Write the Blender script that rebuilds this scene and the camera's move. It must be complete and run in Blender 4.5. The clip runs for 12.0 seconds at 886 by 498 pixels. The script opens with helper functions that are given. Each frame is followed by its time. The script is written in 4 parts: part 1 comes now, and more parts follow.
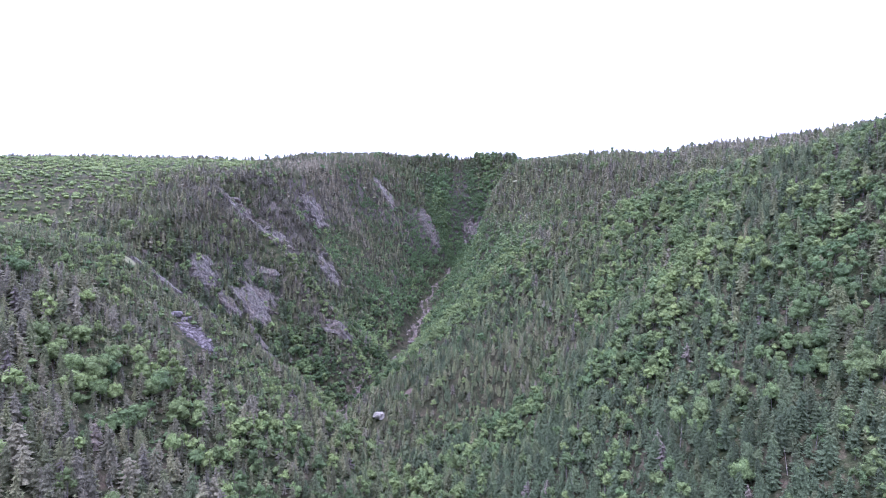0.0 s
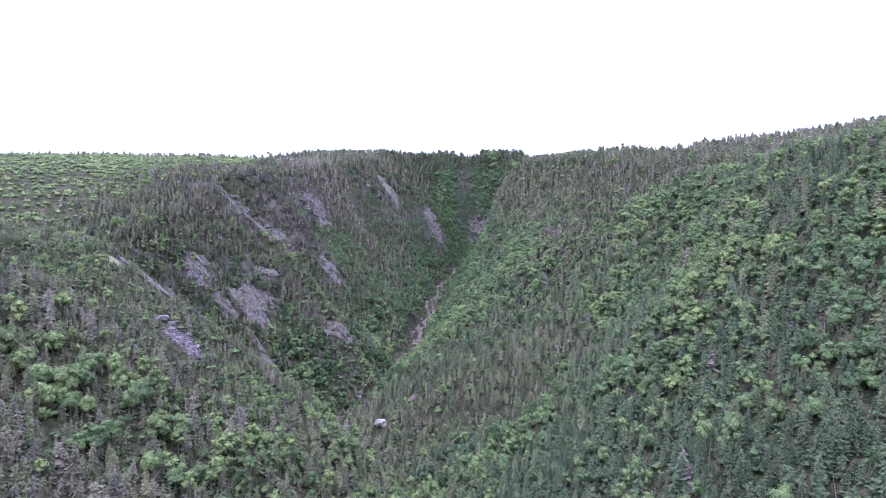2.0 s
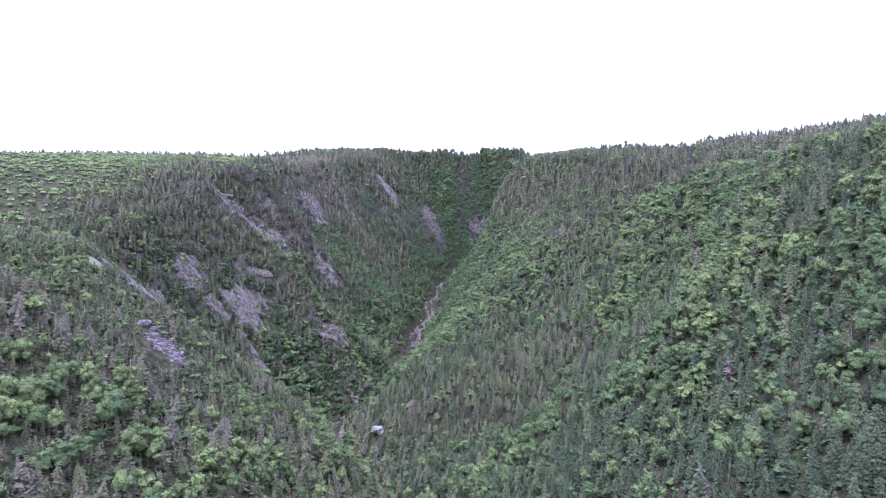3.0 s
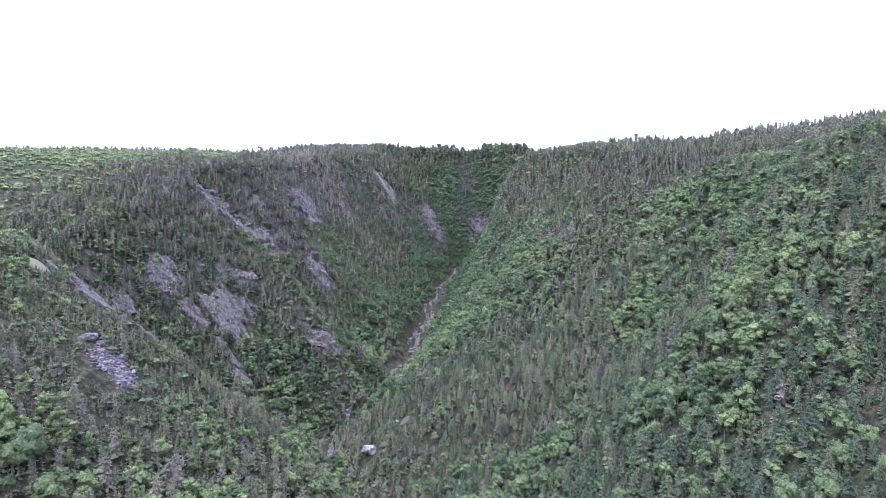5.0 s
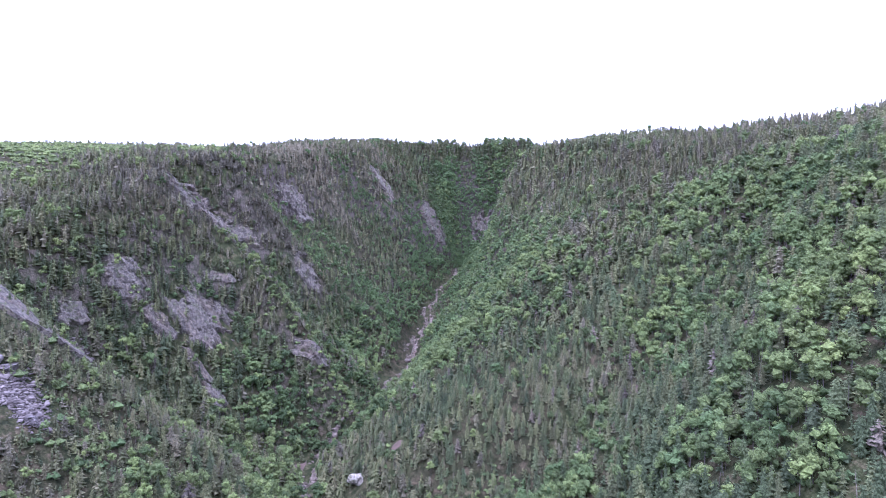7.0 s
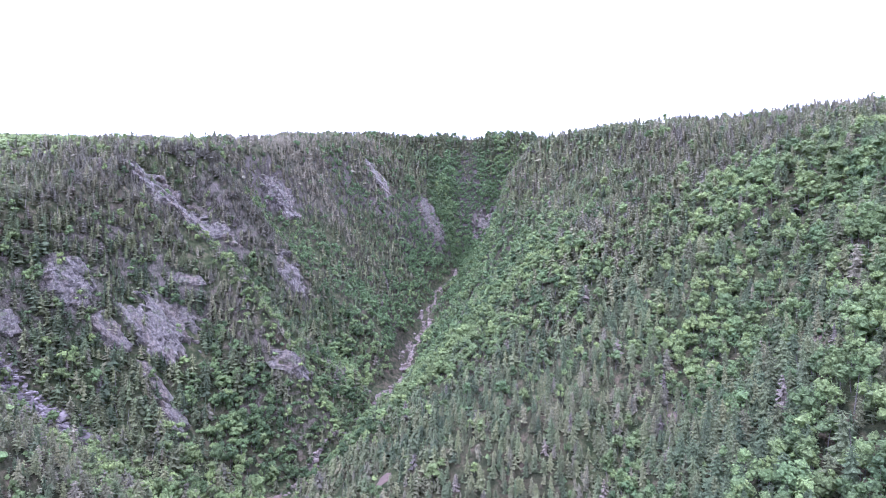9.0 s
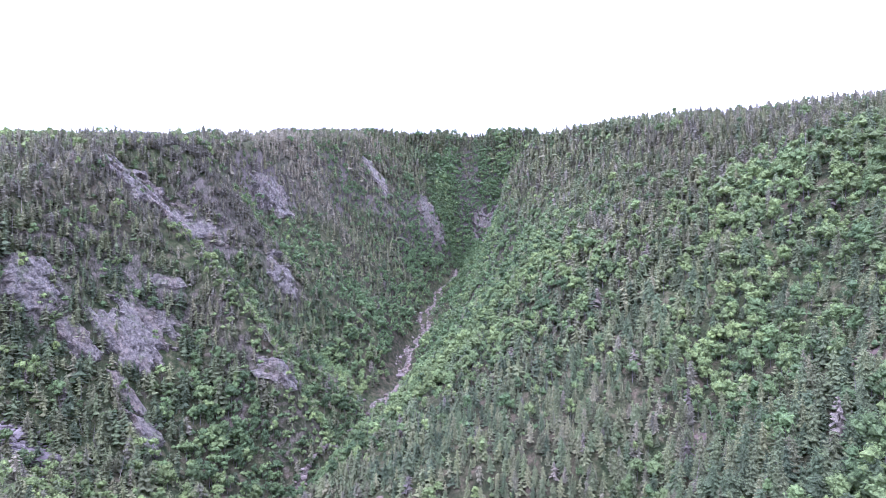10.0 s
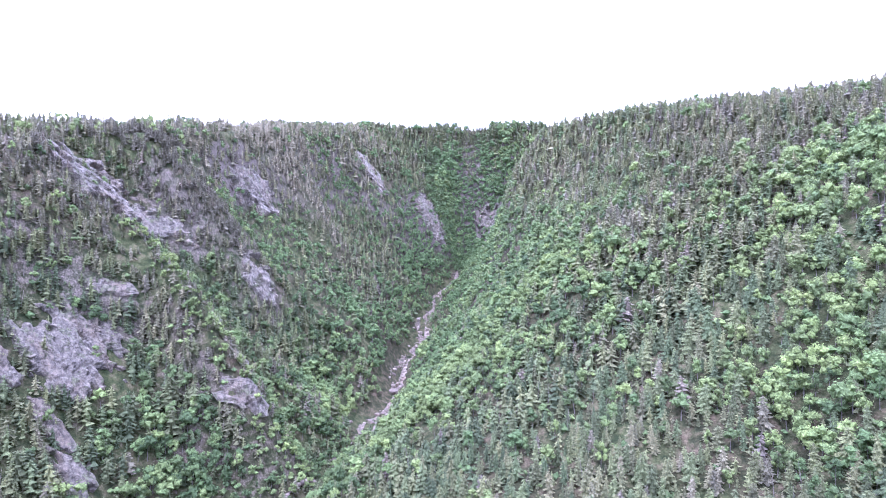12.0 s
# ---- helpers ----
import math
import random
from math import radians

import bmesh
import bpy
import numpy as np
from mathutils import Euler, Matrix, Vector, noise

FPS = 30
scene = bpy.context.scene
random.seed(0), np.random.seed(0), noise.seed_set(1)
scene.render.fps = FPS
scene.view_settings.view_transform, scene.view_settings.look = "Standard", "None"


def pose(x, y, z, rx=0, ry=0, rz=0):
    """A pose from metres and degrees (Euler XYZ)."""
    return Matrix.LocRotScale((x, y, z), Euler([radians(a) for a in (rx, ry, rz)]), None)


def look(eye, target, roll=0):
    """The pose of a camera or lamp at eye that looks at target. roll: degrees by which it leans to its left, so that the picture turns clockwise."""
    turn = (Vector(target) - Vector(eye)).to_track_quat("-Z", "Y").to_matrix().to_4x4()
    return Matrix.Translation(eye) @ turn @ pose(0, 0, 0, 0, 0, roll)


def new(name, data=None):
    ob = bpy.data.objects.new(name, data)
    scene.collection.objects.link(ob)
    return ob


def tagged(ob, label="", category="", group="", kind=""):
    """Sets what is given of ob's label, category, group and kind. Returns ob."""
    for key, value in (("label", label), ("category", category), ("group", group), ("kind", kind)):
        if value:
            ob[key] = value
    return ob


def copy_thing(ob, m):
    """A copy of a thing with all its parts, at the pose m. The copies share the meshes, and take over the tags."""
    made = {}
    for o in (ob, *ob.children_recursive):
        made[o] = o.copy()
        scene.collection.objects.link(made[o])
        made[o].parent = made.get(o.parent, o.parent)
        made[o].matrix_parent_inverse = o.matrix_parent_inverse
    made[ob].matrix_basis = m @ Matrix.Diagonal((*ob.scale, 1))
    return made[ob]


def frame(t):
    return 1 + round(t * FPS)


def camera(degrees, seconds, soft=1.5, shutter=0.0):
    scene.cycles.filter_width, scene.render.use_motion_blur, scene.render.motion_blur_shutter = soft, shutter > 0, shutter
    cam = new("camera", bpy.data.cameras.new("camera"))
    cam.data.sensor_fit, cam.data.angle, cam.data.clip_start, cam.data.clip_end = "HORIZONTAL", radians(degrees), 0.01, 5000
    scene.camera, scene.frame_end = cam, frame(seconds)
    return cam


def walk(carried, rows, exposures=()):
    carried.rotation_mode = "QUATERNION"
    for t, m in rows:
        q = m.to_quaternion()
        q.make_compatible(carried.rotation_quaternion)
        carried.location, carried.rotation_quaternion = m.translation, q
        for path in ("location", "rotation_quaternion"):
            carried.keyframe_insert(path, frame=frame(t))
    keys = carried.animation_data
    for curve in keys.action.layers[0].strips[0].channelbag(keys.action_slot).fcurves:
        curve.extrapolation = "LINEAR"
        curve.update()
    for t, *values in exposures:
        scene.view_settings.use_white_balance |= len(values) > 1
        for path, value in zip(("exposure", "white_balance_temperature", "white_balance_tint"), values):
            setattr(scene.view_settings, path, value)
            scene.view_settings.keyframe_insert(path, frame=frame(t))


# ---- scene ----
cam = camera(76.2, 12.0, soft=1.0)
METRES, EYE, TILT, LEAN, TURN = 120.0, 60.0, 0.0, 0.0, 0.0
ROWS = [
    (0.0, 0.0, 0.0, 0.0, 0.0, 0.0, -0.0),
    (0.5, 0.0008, 0.0153, 0.0003, 0.07, -0.03, 0.02),
    (1.0, 0.0013, 0.0334, 0.0003, 0.15, -0.06, 0.02),
    (1.5, 0.0018, 0.0564, 0.0006, 0.38, -0.08, 0.02),
    (2.0, 0.0026, 0.0832, 0.0009, 0.58, -0.11, 0.02),
    (2.5, 0.0034, 0.1137, 0.002, 0.62, -0.15, 0.05),
    (3.0, 0.0046, 0.1455, 0.0027, 0.58, -0.15, 0.06),
    (5.0, 0.0095, 0.3031, 0.0047, 0.7, -0.25, 0.11),
    (5.5, 0.0108, 0.3483, 0.0047, 0.72, -0.26, 0.12),
    (6.0, 0.0126, 0.3949, 0.0047, 0.77, -0.25, 0.11),
    (6.5, 0.0144, 0.4424, 0.0044, 0.81, -0.26, 0.1),
    (7.0, 0.0167, 0.4887, 0.0039, 0.86, -0.27, 0.11),
    (9.0, 0.0237, 0.6864, 0.0012, 0.96, -0.36, 0.11),
    (9.5, 0.0257, 0.7381, 0.0005, 1.0, -0.37, 0.12),
    (10.0, 0.0277, 0.7907, -0.0006, 1.04, -0.34, 0.12),
    (10.5, 0.0297, 0.8435, -0.002, 1.1, -0.31, 0.12),
    (11.0, 0.0307, 0.8936, -0.0024, 1.12, -0.31, 0.11),
    (11.5, 0.0328, 0.947, -0.0022, 1.18, -0.32, 0.11),
    (12.0, 0.0337, 0.9993, -0.0023, 1.21, -0.28, 0.12),
]
EXPOSURES = [(0.0, 1.43, 4990, 39), (5.0, 1.43, 4990, 39), (6.5, 1.43, 4990, 39), (7.2, 1.54, 4990, 39), (9.0, 1.90, 4980, 39), (10.0, 1.95, 4980, 39), (10.5, 2.07, 4980, 39), (12.0, 2.40, 4970, 39)]
walk(cam, [(t, pose(0, 0, EYE, TILT, LEAN, TURN) @ pose(METRES * x, METRES * y, METRES * z, 90 + pitch, roll, yaw)) for t, x, y, z, yaw, pitch, roll in ROWS], EXPOSURES)

# ---------------------------------------------------------------- world, sun, exposure
world = bpy.data.worlds.new("overcast_sky")
scene.world = world
world.use_nodes = True
wn = world.node_tree
wn.nodes.clear()
w_out = wn.nodes.new("ShaderNodeOutputWorld")
w_bg = wn.nodes.new("ShaderNodeBackground")
w_sky = wn.nodes.new("ShaderNodeTexSky")
w_sky.sky_type = "NISHITA"
w_sky.sun_disc = False
w_sky.sun_elevation = radians(67)
w_sky.sun_rotation = radians(210.6)
w_sky.dust_density = 4.0
w_mix = wn.nodes.new("ShaderNodeMix")
w_mix.data_type = "RGBA"
w_mix.inputs["Factor"].default_value = 0.85
w_mix.inputs["B"].default_value = (11.0, 11.2, 11.6, 1)      # thick even cloud
wn.links.new(w_sky.outputs["Color"], w_mix.inputs["A"])
wn.links.new(w_mix.outputs["Result"], w_bg.inputs["Color"])
wn.links.new(w_bg.outputs["Background"], w_out.inputs["Surface"])
w_bg.inputs["Strength"].default_value = 0.13

sun_data = bpy.data.lights.new("sun", "SUN")
sun_data.energy = 1.5
sun_data.angle = radians(25)
sun_data.color = (1.0, 0.97, 0.93)
sun = new("sun", sun_data)
sun.matrix_world = look((0, 0, 300), (65, 110, 0))


# ---------------------------------------------------------------- materials
def material(name):
    m = bpy.data.materials.new(name)
    m.use_nodes = True
    nt = m.node_tree
    bs = nt.nodes["Principled BSDF"]
    return m, nt, bs


def ramp(nt, fac, stops):
    r = nt.nodes.new("ShaderNodeValToRGB")
    while len(r.color_ramp.elements) < len(stops):
        r.color_ramp.elements.new(0.5)
    for e, (p, c) in zip(r.color_ramp.elements, stops):
        e.position, e.color = p, (*c, 1)
    nt.links.new(fac, r.inputs["Fac"])
    return r.outputs["Color"]


def noise_tex(nt, scale, detail=4.0, rough=0.6, stretch=None):
    co = nt.nodes.new("ShaderNodeNewGeometry").outputs["Position"]
    if stretch:
        mp = nt.nodes.new("ShaderNodeMapping")
        mp.inputs["Scale"].default_value = stretch
        nt.links.new(co, mp.inputs["Vector"])
        co = mp.outputs["Vector"]
    n = nt.nodes.new("ShaderNodeTexNoise")
    n.inputs["Scale"].default_value = scale
    n.inputs["Detail"].default_value = detail
    n.inputs["Roughness"].default_value = rough
    nt.links.new(co, n.inputs["Vector"])
    return n.outputs["Fac"]


def mix_col(nt, fac, a, b, mode="MIX"):
    m = nt.nodes.new("ShaderNodeMix")
    m.data_type, m.blend_type = "RGBA", mode
    for sock, v in ((m.inputs["Factor"], fac), (m.inputs["A"], a), (m.inputs["B"], b)):
        if isinstance(v, (int, float)):
            sock.default_value = v
        elif isinstance(v, tuple):
            sock.default_value = (*v, 1)
        else:
            nt.links.new(v, sock)
    return m.outputs["Result"]


def bump(nt, bs, fac, strength, dist):
    b = nt.nodes.new("ShaderNodeBump")
    b.inputs["Strength"].default_value = strength
    b.inputs["Distance"].default_value = dist
    nt.links.new(fac, b.inputs["Height"])
    nt.links.new(b.outputs["Normal"], bs.inputs["Normal"])


def foliage(name, stops, translucent=0.25, grain=3.2):
    """Leaves or needles; the tone runs from tree to tree."""
    m, nt, bs = material(name)
    at = nt.nodes.new("ShaderNodeAttribute")
    at.attribute_name = "tone"
    oi = nt.nodes.new("ShaderNodeObjectInfo")
    add = nt.nodes.new("ShaderNodeMath")
    add.operation = "MULTIPLY_ADD"
    nt.links.new(oi.outputs["Random"], add.inputs[0])
    add.inputs[1].default_value = 0.12
    nt.links.new(at.outputs["Fac"], add.inputs[2])
    col = ramp(nt, add.outputs[0], stops)
    sc = nt.nodes.new("ShaderNodeMath")
    sc.operation = "MULTIPLY_ADD"
    nt.links.new(at.outputs["Fac"], sc.inputs[0])
    sc.inputs[1].default_value = 57.31
    nt.links.new(oi.outputs["Random"], sc.inputs[2])
    fr = nt.nodes.new("ShaderNodeMath")
    fr.operation = "FRACT"
    nt.links.new(sc.outputs[0], fr.inputs[0])
    col = mix_col(nt, 1.0, col, ramp(nt, fr.outputs[0], [(0.0, (0.66, 0.67, 0.70)), (0.55, (1, 1, 1)), (1.0, (1.34, 1.32, 1.26))]), "MULTIPLY")
    fine_n = noise_tex(nt, grain, 3, 0.7)
    col = mix_col(nt, 0.7, col, ramp(nt, fine_n, [(0.36, (0.40, 0.40, 0.40)), (0.5, (0.97, 0.97, 0.97)), (0.64, (1.7, 1.67, 1.58))]), "MULTIPLY")
    bump(nt, bs, fine_n, 0.9, 0.35)
    nt.links.new(col, bs.inputs["Base Color"])
    bs.inputs["Roughness"].default_value = 0.75
    bs.inputs["Specular IOR Level"].default_value = 0.25
    tr = nt.nodes.new("ShaderNodeBsdfTranslucent")
    nt.links.new(col, tr.inputs["Color"])
    mx = nt.nodes.new("ShaderNodeMixShader")
    mx.inputs["Fac"].default_value = translucent
    nt.links.new(bs.outputs["BSDF"], mx.inputs[1])
    nt.links.new(tr.outputs["BSDF"], mx.inputs[2])
    nt.links.new(mx.outputs["Shader"], nt.nodes["Material Output"].inputs["Surface"])
    return m


# the last needle stop is paler, standing in for haze on the left wall
M_NEEDLE = foliage("spruce_needles", [(0.0, (0.076, 0.108, 0.054)), (0.25, (0.110, 0.140, 0.068)), (0.5, (0.150, 0.166, 0.078)),
                                      (0.75, (0.156, 0.156, 0.086)), (1.0, (0.184, 0.172, 0.122))], 0.25, 5.0)
M_LEAF = foliage("birch_leaves", [(0.0, (0.086, 0.142, 0.058)), (0.35, (0.138, 0.194, 0.074)), (0.6, (0.170, 0.222, 0.080)),
                                  (0.8, (0.180, 0.236, 0.084)), (1.0, (0.200, 0.248, 0.088))], 0.35)
M_SNAG = foliage("dead_needles", [(0.0, (0.115, 0.100, 0.080)), (0.5, (0.135, 0.118, 0.094)), (1.0, (0.11, 0.094, 0.074))], 0.1)
M_DEAD = foliage("dead_wood", [(0.0, (0.16, 0.145, 0.125)), (0.5, (0.20, 0.18, 0.155)), (1.0, (0.14, 0.125, 0.105))], 0.05)


def make_bark():
    m, nt, bs = material("bark")
    n = noise_tex(nt, 6, 5, 0.7, (1, 1, 0.2))
    nt.links.new(ramp(nt, n, [(0.3, (0.07, 0.06, 0.055)), (0.7, (0.17, 0.15, 0.14))]), bs.inputs["Base Color"])
    bs.inputs["Roughness"].default_value = 0.9
    return m


def make_ground():
    m, nt, bs = material("forest_floor")
    n1, n2, n3 = noise_tex(nt, 0.045, 5), noise_tex(nt, 0.5, 5, 0.7), noise_tex(nt, 3.0, 4, 0.7)
    a = ramp(nt, n2, [(0.38, (0.016, 0.019, 0.010)), (0.5, (0.036, 0.036, 0.019)), (0.62, (0.076, 0.060, 0.040))])
    b = ramp(nt, n2, [(0.38, (0.018, 0.026, 0.011)), (0.52, (0.040, 0.048, 0.020)), (0.62, (0.078, 0.072, 0.040))])
    col = mix_col(nt, ramp(nt, n1, [(0.42, (0, 0, 0)), (0.6, (1, 1, 1))]), a, b)
    col = mix_col(nt, 0.5, col, ramp(nt, n3, [(0.38, (0.35, 0.35, 0.35)), (0.62, (1.6, 1.6, 1.6))]), "MULTIPLY")
    sep = nt.nodes.new("ShaderNodeSeparateXYZ")
    nt.links.new(nt.nodes.new("ShaderNodeNewGeometry").outputs["Normal"], sep.inputs[0])
    sub_ = nt.nodes.new("ShaderNodeMath")
    sub_.operation = "MULTIPLY_ADD"
    nt.links.new(n2, sub_.inputs[0])
    sub_.inputs[1].default_value = -0.55
    nt.links.new(sep.outputs["Z"], sub_.inputs[2])
    rocky = ramp(nt, n3, [(0.36, (0.030, 0.028, 0.022)), (0.5, (0.086, 0.074, 0.062)), (0.64, (0.17, 0.148, 0.128))])
    col = mix_col(nt, ramp(nt, sub_.outputs[0], [(0.12, (1, 1, 1)), (0.26, (0, 0, 0))]), col, rocky)
    nt.links.new(col, bs.inputs["Base Color"])
    bs.inputs["Roughness"].default_value = 1.0
    bs.inputs["Specular IOR Level"].default_value = 0.08
    bump(nt, bs, n2, 0.8, 0.8)
    return m


def make_rock(name, dark, mid, light, streak):
    m, nt, bs = material(name)
    n1, n2 = noise_tex(nt, 0.16, 6, 0.65, (1, 1, 0.35)), noise_tex(nt, 1.1, 6, 0.7, (1, 1, 2.2))
    n3 = noise_tex(nt, 0.35, 6, 0.75)
    col = ramp(nt, n2, [(0.3, dark), (0.5, mid), (0.72, light)])
    col = mix_col(nt, ramp(nt, n1, [(0.48, (0, 0, 0)), (0.6, (0.85, 0.85, 0.85))]), col, streak)
    col = mix_col(nt, ramp(nt, n3, [(0.53, (0, 0, 0)), (0.60, (0.85, 0.85, 0.85))]), col, (0.075, 0.085, 0.042))
    mp = nt.nodes.new("ShaderNodeMapping")                 # tilted strata
    mp.inputs["Rotation"].default_value = (0.55, 0.35, 0.2)
    mp.inputs["Scale"].default_value = (1.2, 1.2, 0.7)
    nt.links.new(nt.nodes.new("ShaderNodeNewGeometry").outputs["Position"], mp.inputs["Vector"])
    st = nt.nodes.new("ShaderNodeTexNoise")
    st.inputs["Scale"].default_value = 0.9
    st.inputs["Detail"].default_value = 6
    st.inputs["Roughness"].default_value = 0.75
    nt.links.new(mp.outputs["Vector"], st.inputs["Vector"])
    col = mix_col(nt, 0.8, col, ramp(nt, st.outputs["Fac"], [(0.40, (0.30, 0.28, 0.29)), (0.49, (0.95, 0.95, 0.95)), (0.60, (1.6, 1.56, 1.54))]), "MULTIPLY")
    both = nt.nodes.new("ShaderNodeMath")
    both.operation = "ADD"
    nt.links.new(n2, both.inputs[0])
    nt.links.new(st.outputs["Fac"], both.inputs[1])
    nt.links.new(col, bs.inputs["Base Color"])
    bs.inputs["Roughness"].default_value = 0.85
    bump(nt, bs, both.outputs[0], 1.0, 1.0)
    return m


def make_plain(name, dark, light, rough, scale):
    m, nt, bs = material(name)
    n = noise_tex(nt, scale, 6, 0.7)
    nt.links.new(ramp(nt, n, [(0.3, dark), (0.7, light)]), bs.inputs["Base Color"])
    bs.inputs["Roughness"].default_value = rough
    bump(nt, bs, n, 0.7 if rough > 0.3 else 0.05, 0.2)
    return m


M_GRASS = make_plain("dry_grass", (0.075, 0.082, 0.036), (0.16, 0.16, 0.075), 0.95, 2.6)
M_SOIL = make_plain("red_soil", (0.05, 0.036, 0.026), (0.12, 0.082, 0.062), 0.95, 1.4)
M_WATER = make_plain("stream_water", (0.012, 0.014, 0.012), (0.03, 0.03, 0.026), 0.08, 0.8)
M_BARK = make_bark()
M_GROUND = make_ground()
M_ROCK = make_rock("cliff_rock", (0.060, 0.053, 0.043), (0.118, 0.105, 0.086), (0.188, 0.170, 0.142), (0.130, 0.105, 0.080))
M_SCREE = make_rock("scree_stone", (0.085, 0.075, 0.075), (0.155, 0.138, 0.136), (0.25, 0.228, 0.222), (0.17, 0.15, 0.146))


def make_rubble(name, dark, mid, light):
    """Loose stones, each of its own shade."""
    m, nt, bs = material(name)
    isl = nt.nodes.new("ShaderNodeNewGeometry").outputs["Random Per Island"]
    col = ramp(nt, isl, [(0.0, dark), (0.5, mid), (1.0, light)])
    n = noise_tex(nt, 2.5, 5, 0.7)
    col = mix_col(nt, 0.8, col, ramp(nt, n, [(0.35, (0.6, 0.6, 0.62)), (0.65, (1.25, 1.22, 1.2))]), "MULTIPLY")
    nt.links.new(col, bs.inputs["Base Color"])
    bs.inputs["Roughness"].default_value = 0.9
    bump(nt, bs, n, 0.8, 0.2)
    return m


M_RUBBLE = make_rubble("loose_stone", (0.055, 0.046, 0.043), (0.112, 0.096, 0.090), (0.19, 0.168, 0.158))
M_PEBBLE = make_rubble("washed_stone", (0.070, 0.054, 0.043), (0.15, 0.122, 0.098), (0.25, 0.212, 0.18))
M_PALE = make_rock("pale_stone", (0.28, 0.255, 0.21), (0.40, 0.37, 0.31), (0.50, 0.465, 0.40), (0.36, 0.33, 0.28))
M_STONE = make_rock("stream_stone", (0.085, 0.065, 0.052), (0.17, 0.136, 0.110), (0.27, 0.228, 0.195), (0.16, 0.115, 0.09))


# ---------------------------------------------------------------- noise in plan
def lattice(ix, iy, seed):
    h = (ix.astype(np.int64) * 374761393 + iy.astype(np.int64) * 668265263 + seed * 974634777) & 0x7FFFFFFF
    h = ((h ^ (h >> 13)) * 1274126177) & 0x7FFFFFFF
    return ((h ^ (h >> 16)) & 0xFFFF) / 65535.0


def vnoise(x, y, seed=0):
    x, y = np.asarray(x, float), np.asarray(y, float)
    ix, iy = np.floor(x), np.floor(y)
    fx, fy = x - ix, y - iy
    fx, fy = fx * fx * (3 - 2 * fx), fy * fy * (3 - 2 * fy)
    a, b = lattice(ix, iy, seed), lattice(ix + 1, iy, seed)
    c, d = lattice(ix, iy + 1, seed), lattice(ix + 1, iy + 1, seed)
    return (a + (b - a) * fx) * (1 - fy) + (c + (d - c) * fx) * fy


def smoothstep(a, b, v):
    t = np.clip((v - a) / (b - a), 0, 1)
    return t * t * (3 - 2 * t)


def fbm(x, y, seed=0, octaves=4):
    s, a, tot = 0.0, 1.0, 0.0
    for k in range(octaves):
        s = s + a * (vnoise(x * 2 ** k, y * 2 ** k, seed + 17 * k) - 0.5)
        tot += a
        a *= 0.5
    return s / tot * 2      # about -1 to 1


# ---------------------------------------------------------------- the valley: break lines in plan (y along the valley, x across, z)
STREAM = [(-200, 20, -30), (60, 5, -16), (150, -5, -12), (205, -35, -10), (230, -42, -8), (265, -31, -3), (292, -22, 0), (318, -20, 1),
          (384, -15, 9), (431, -11, 19), (515, 10, 44), (526, 16, 70), (540, 20, 147), (700, 20, 140)]
LEFT_FOOT = [(-200, -30, -5), (60, -28, 4), (130, -28, 7), (160, -33, 13), (172, -42, 12), (195, -60, 4), (230, -62, 6), (260, -50, 9), (282, -37, 13),
             (310, -44, 13), (340, -30, 20), (390, -30, 27), (450, -26, 45), (490, -14, 55), (508, -3, 61), (522, -3, 84), (540, -10, 147), (700, -25, 140)]
LEFT_MID = [(-200, -70, 20), (60, -70, 32), (130, -62, 35), (158, -71, 45), (174, -77, 37), (195, -88, 20), (215, -88, 30), (230, -88, 41), (240, -88, 46),
            (250, -83, 41), (262, -72, 46), (275, -78, 52), (298, -88, 58), (320, -68, 58), (352, -87, 72), (372, -83, 76), (395, -62, 72), (421, -60, 69), (450, -55, 83), (490, -34, 90), (508, -21, 99), (522, -24, 118), (540, -40, 146), (700, -45, 140)]
LEFT_RIM = [(-200, -110, 40), (60, -110, 56), (130, -104, 60), (158, -92, 59), (174, -98, 58), (195, -114, 56), (230, -106, 72), (260, -106, 82),
            (290, -114, 93), (340, -100, 103), (390, -92, 113), (450, -78, 126), (515, -66, 138), (540, -62, 147), (700, -62, 140)]
LEFT_FAR = [(-200, -383, 80), (130, -383, 97), (300, -383, 110), (490, -383, 138), (560, -383, 143), (700, -383, 136)]
RIGHT_FOOT = [(-200, 60, -5), (60, 35, 3), (130, 25, 4), (160, 25, 4), (190, 20, 3), (207, 6, 13), (230, -5, 14), (260, 0, 20), (292, 3, 22), (340, 8, 26), (390, 10, 28),
              (450, 16, 44), (490, 22, 54), (515, 44, 62), (526, 46, 90), (540, 46, 147), (700, 35, 140)]
RIGHT_MID = [(-200, 90, 30), (60, 70, 30), (107, 67, 33), (130, 63, 38), (155, 57, 45), (163, 57, 43), (178, 54, 33), (193, 52, 32), (208, 52, 39), (230, 45, 44), (260, 45, 60), (292, 42, 62), (340, 40, 70),
             (390, 36, 76), (430, 38, 98), (460, 37, 97), (490, 44, 104), (515, 58, 110), (540, 62, 147), (700, 55, 140)]
RIGHT_RIM = [(-200, 150, 85), (60, 130, 85), (130, 110, 88), (205, 100, 82), (230, 98, 86), (260, 95, 91), (292, 92, 96), (340, 82, 107),
             (390, 68, 117), (430, 54, 120), (460, 54, 121), (515, 74, 130), (540, 80, 141), (700, 68, 140)]
RIGHT_FAR = [(-200, 300, 160), (130, 300, 140), (200, 300, 126), (437, 300, 143), (560, 300, 160), (700, 300, 160)]
Y_FINE = np.arange(-200, 701, 1.0)


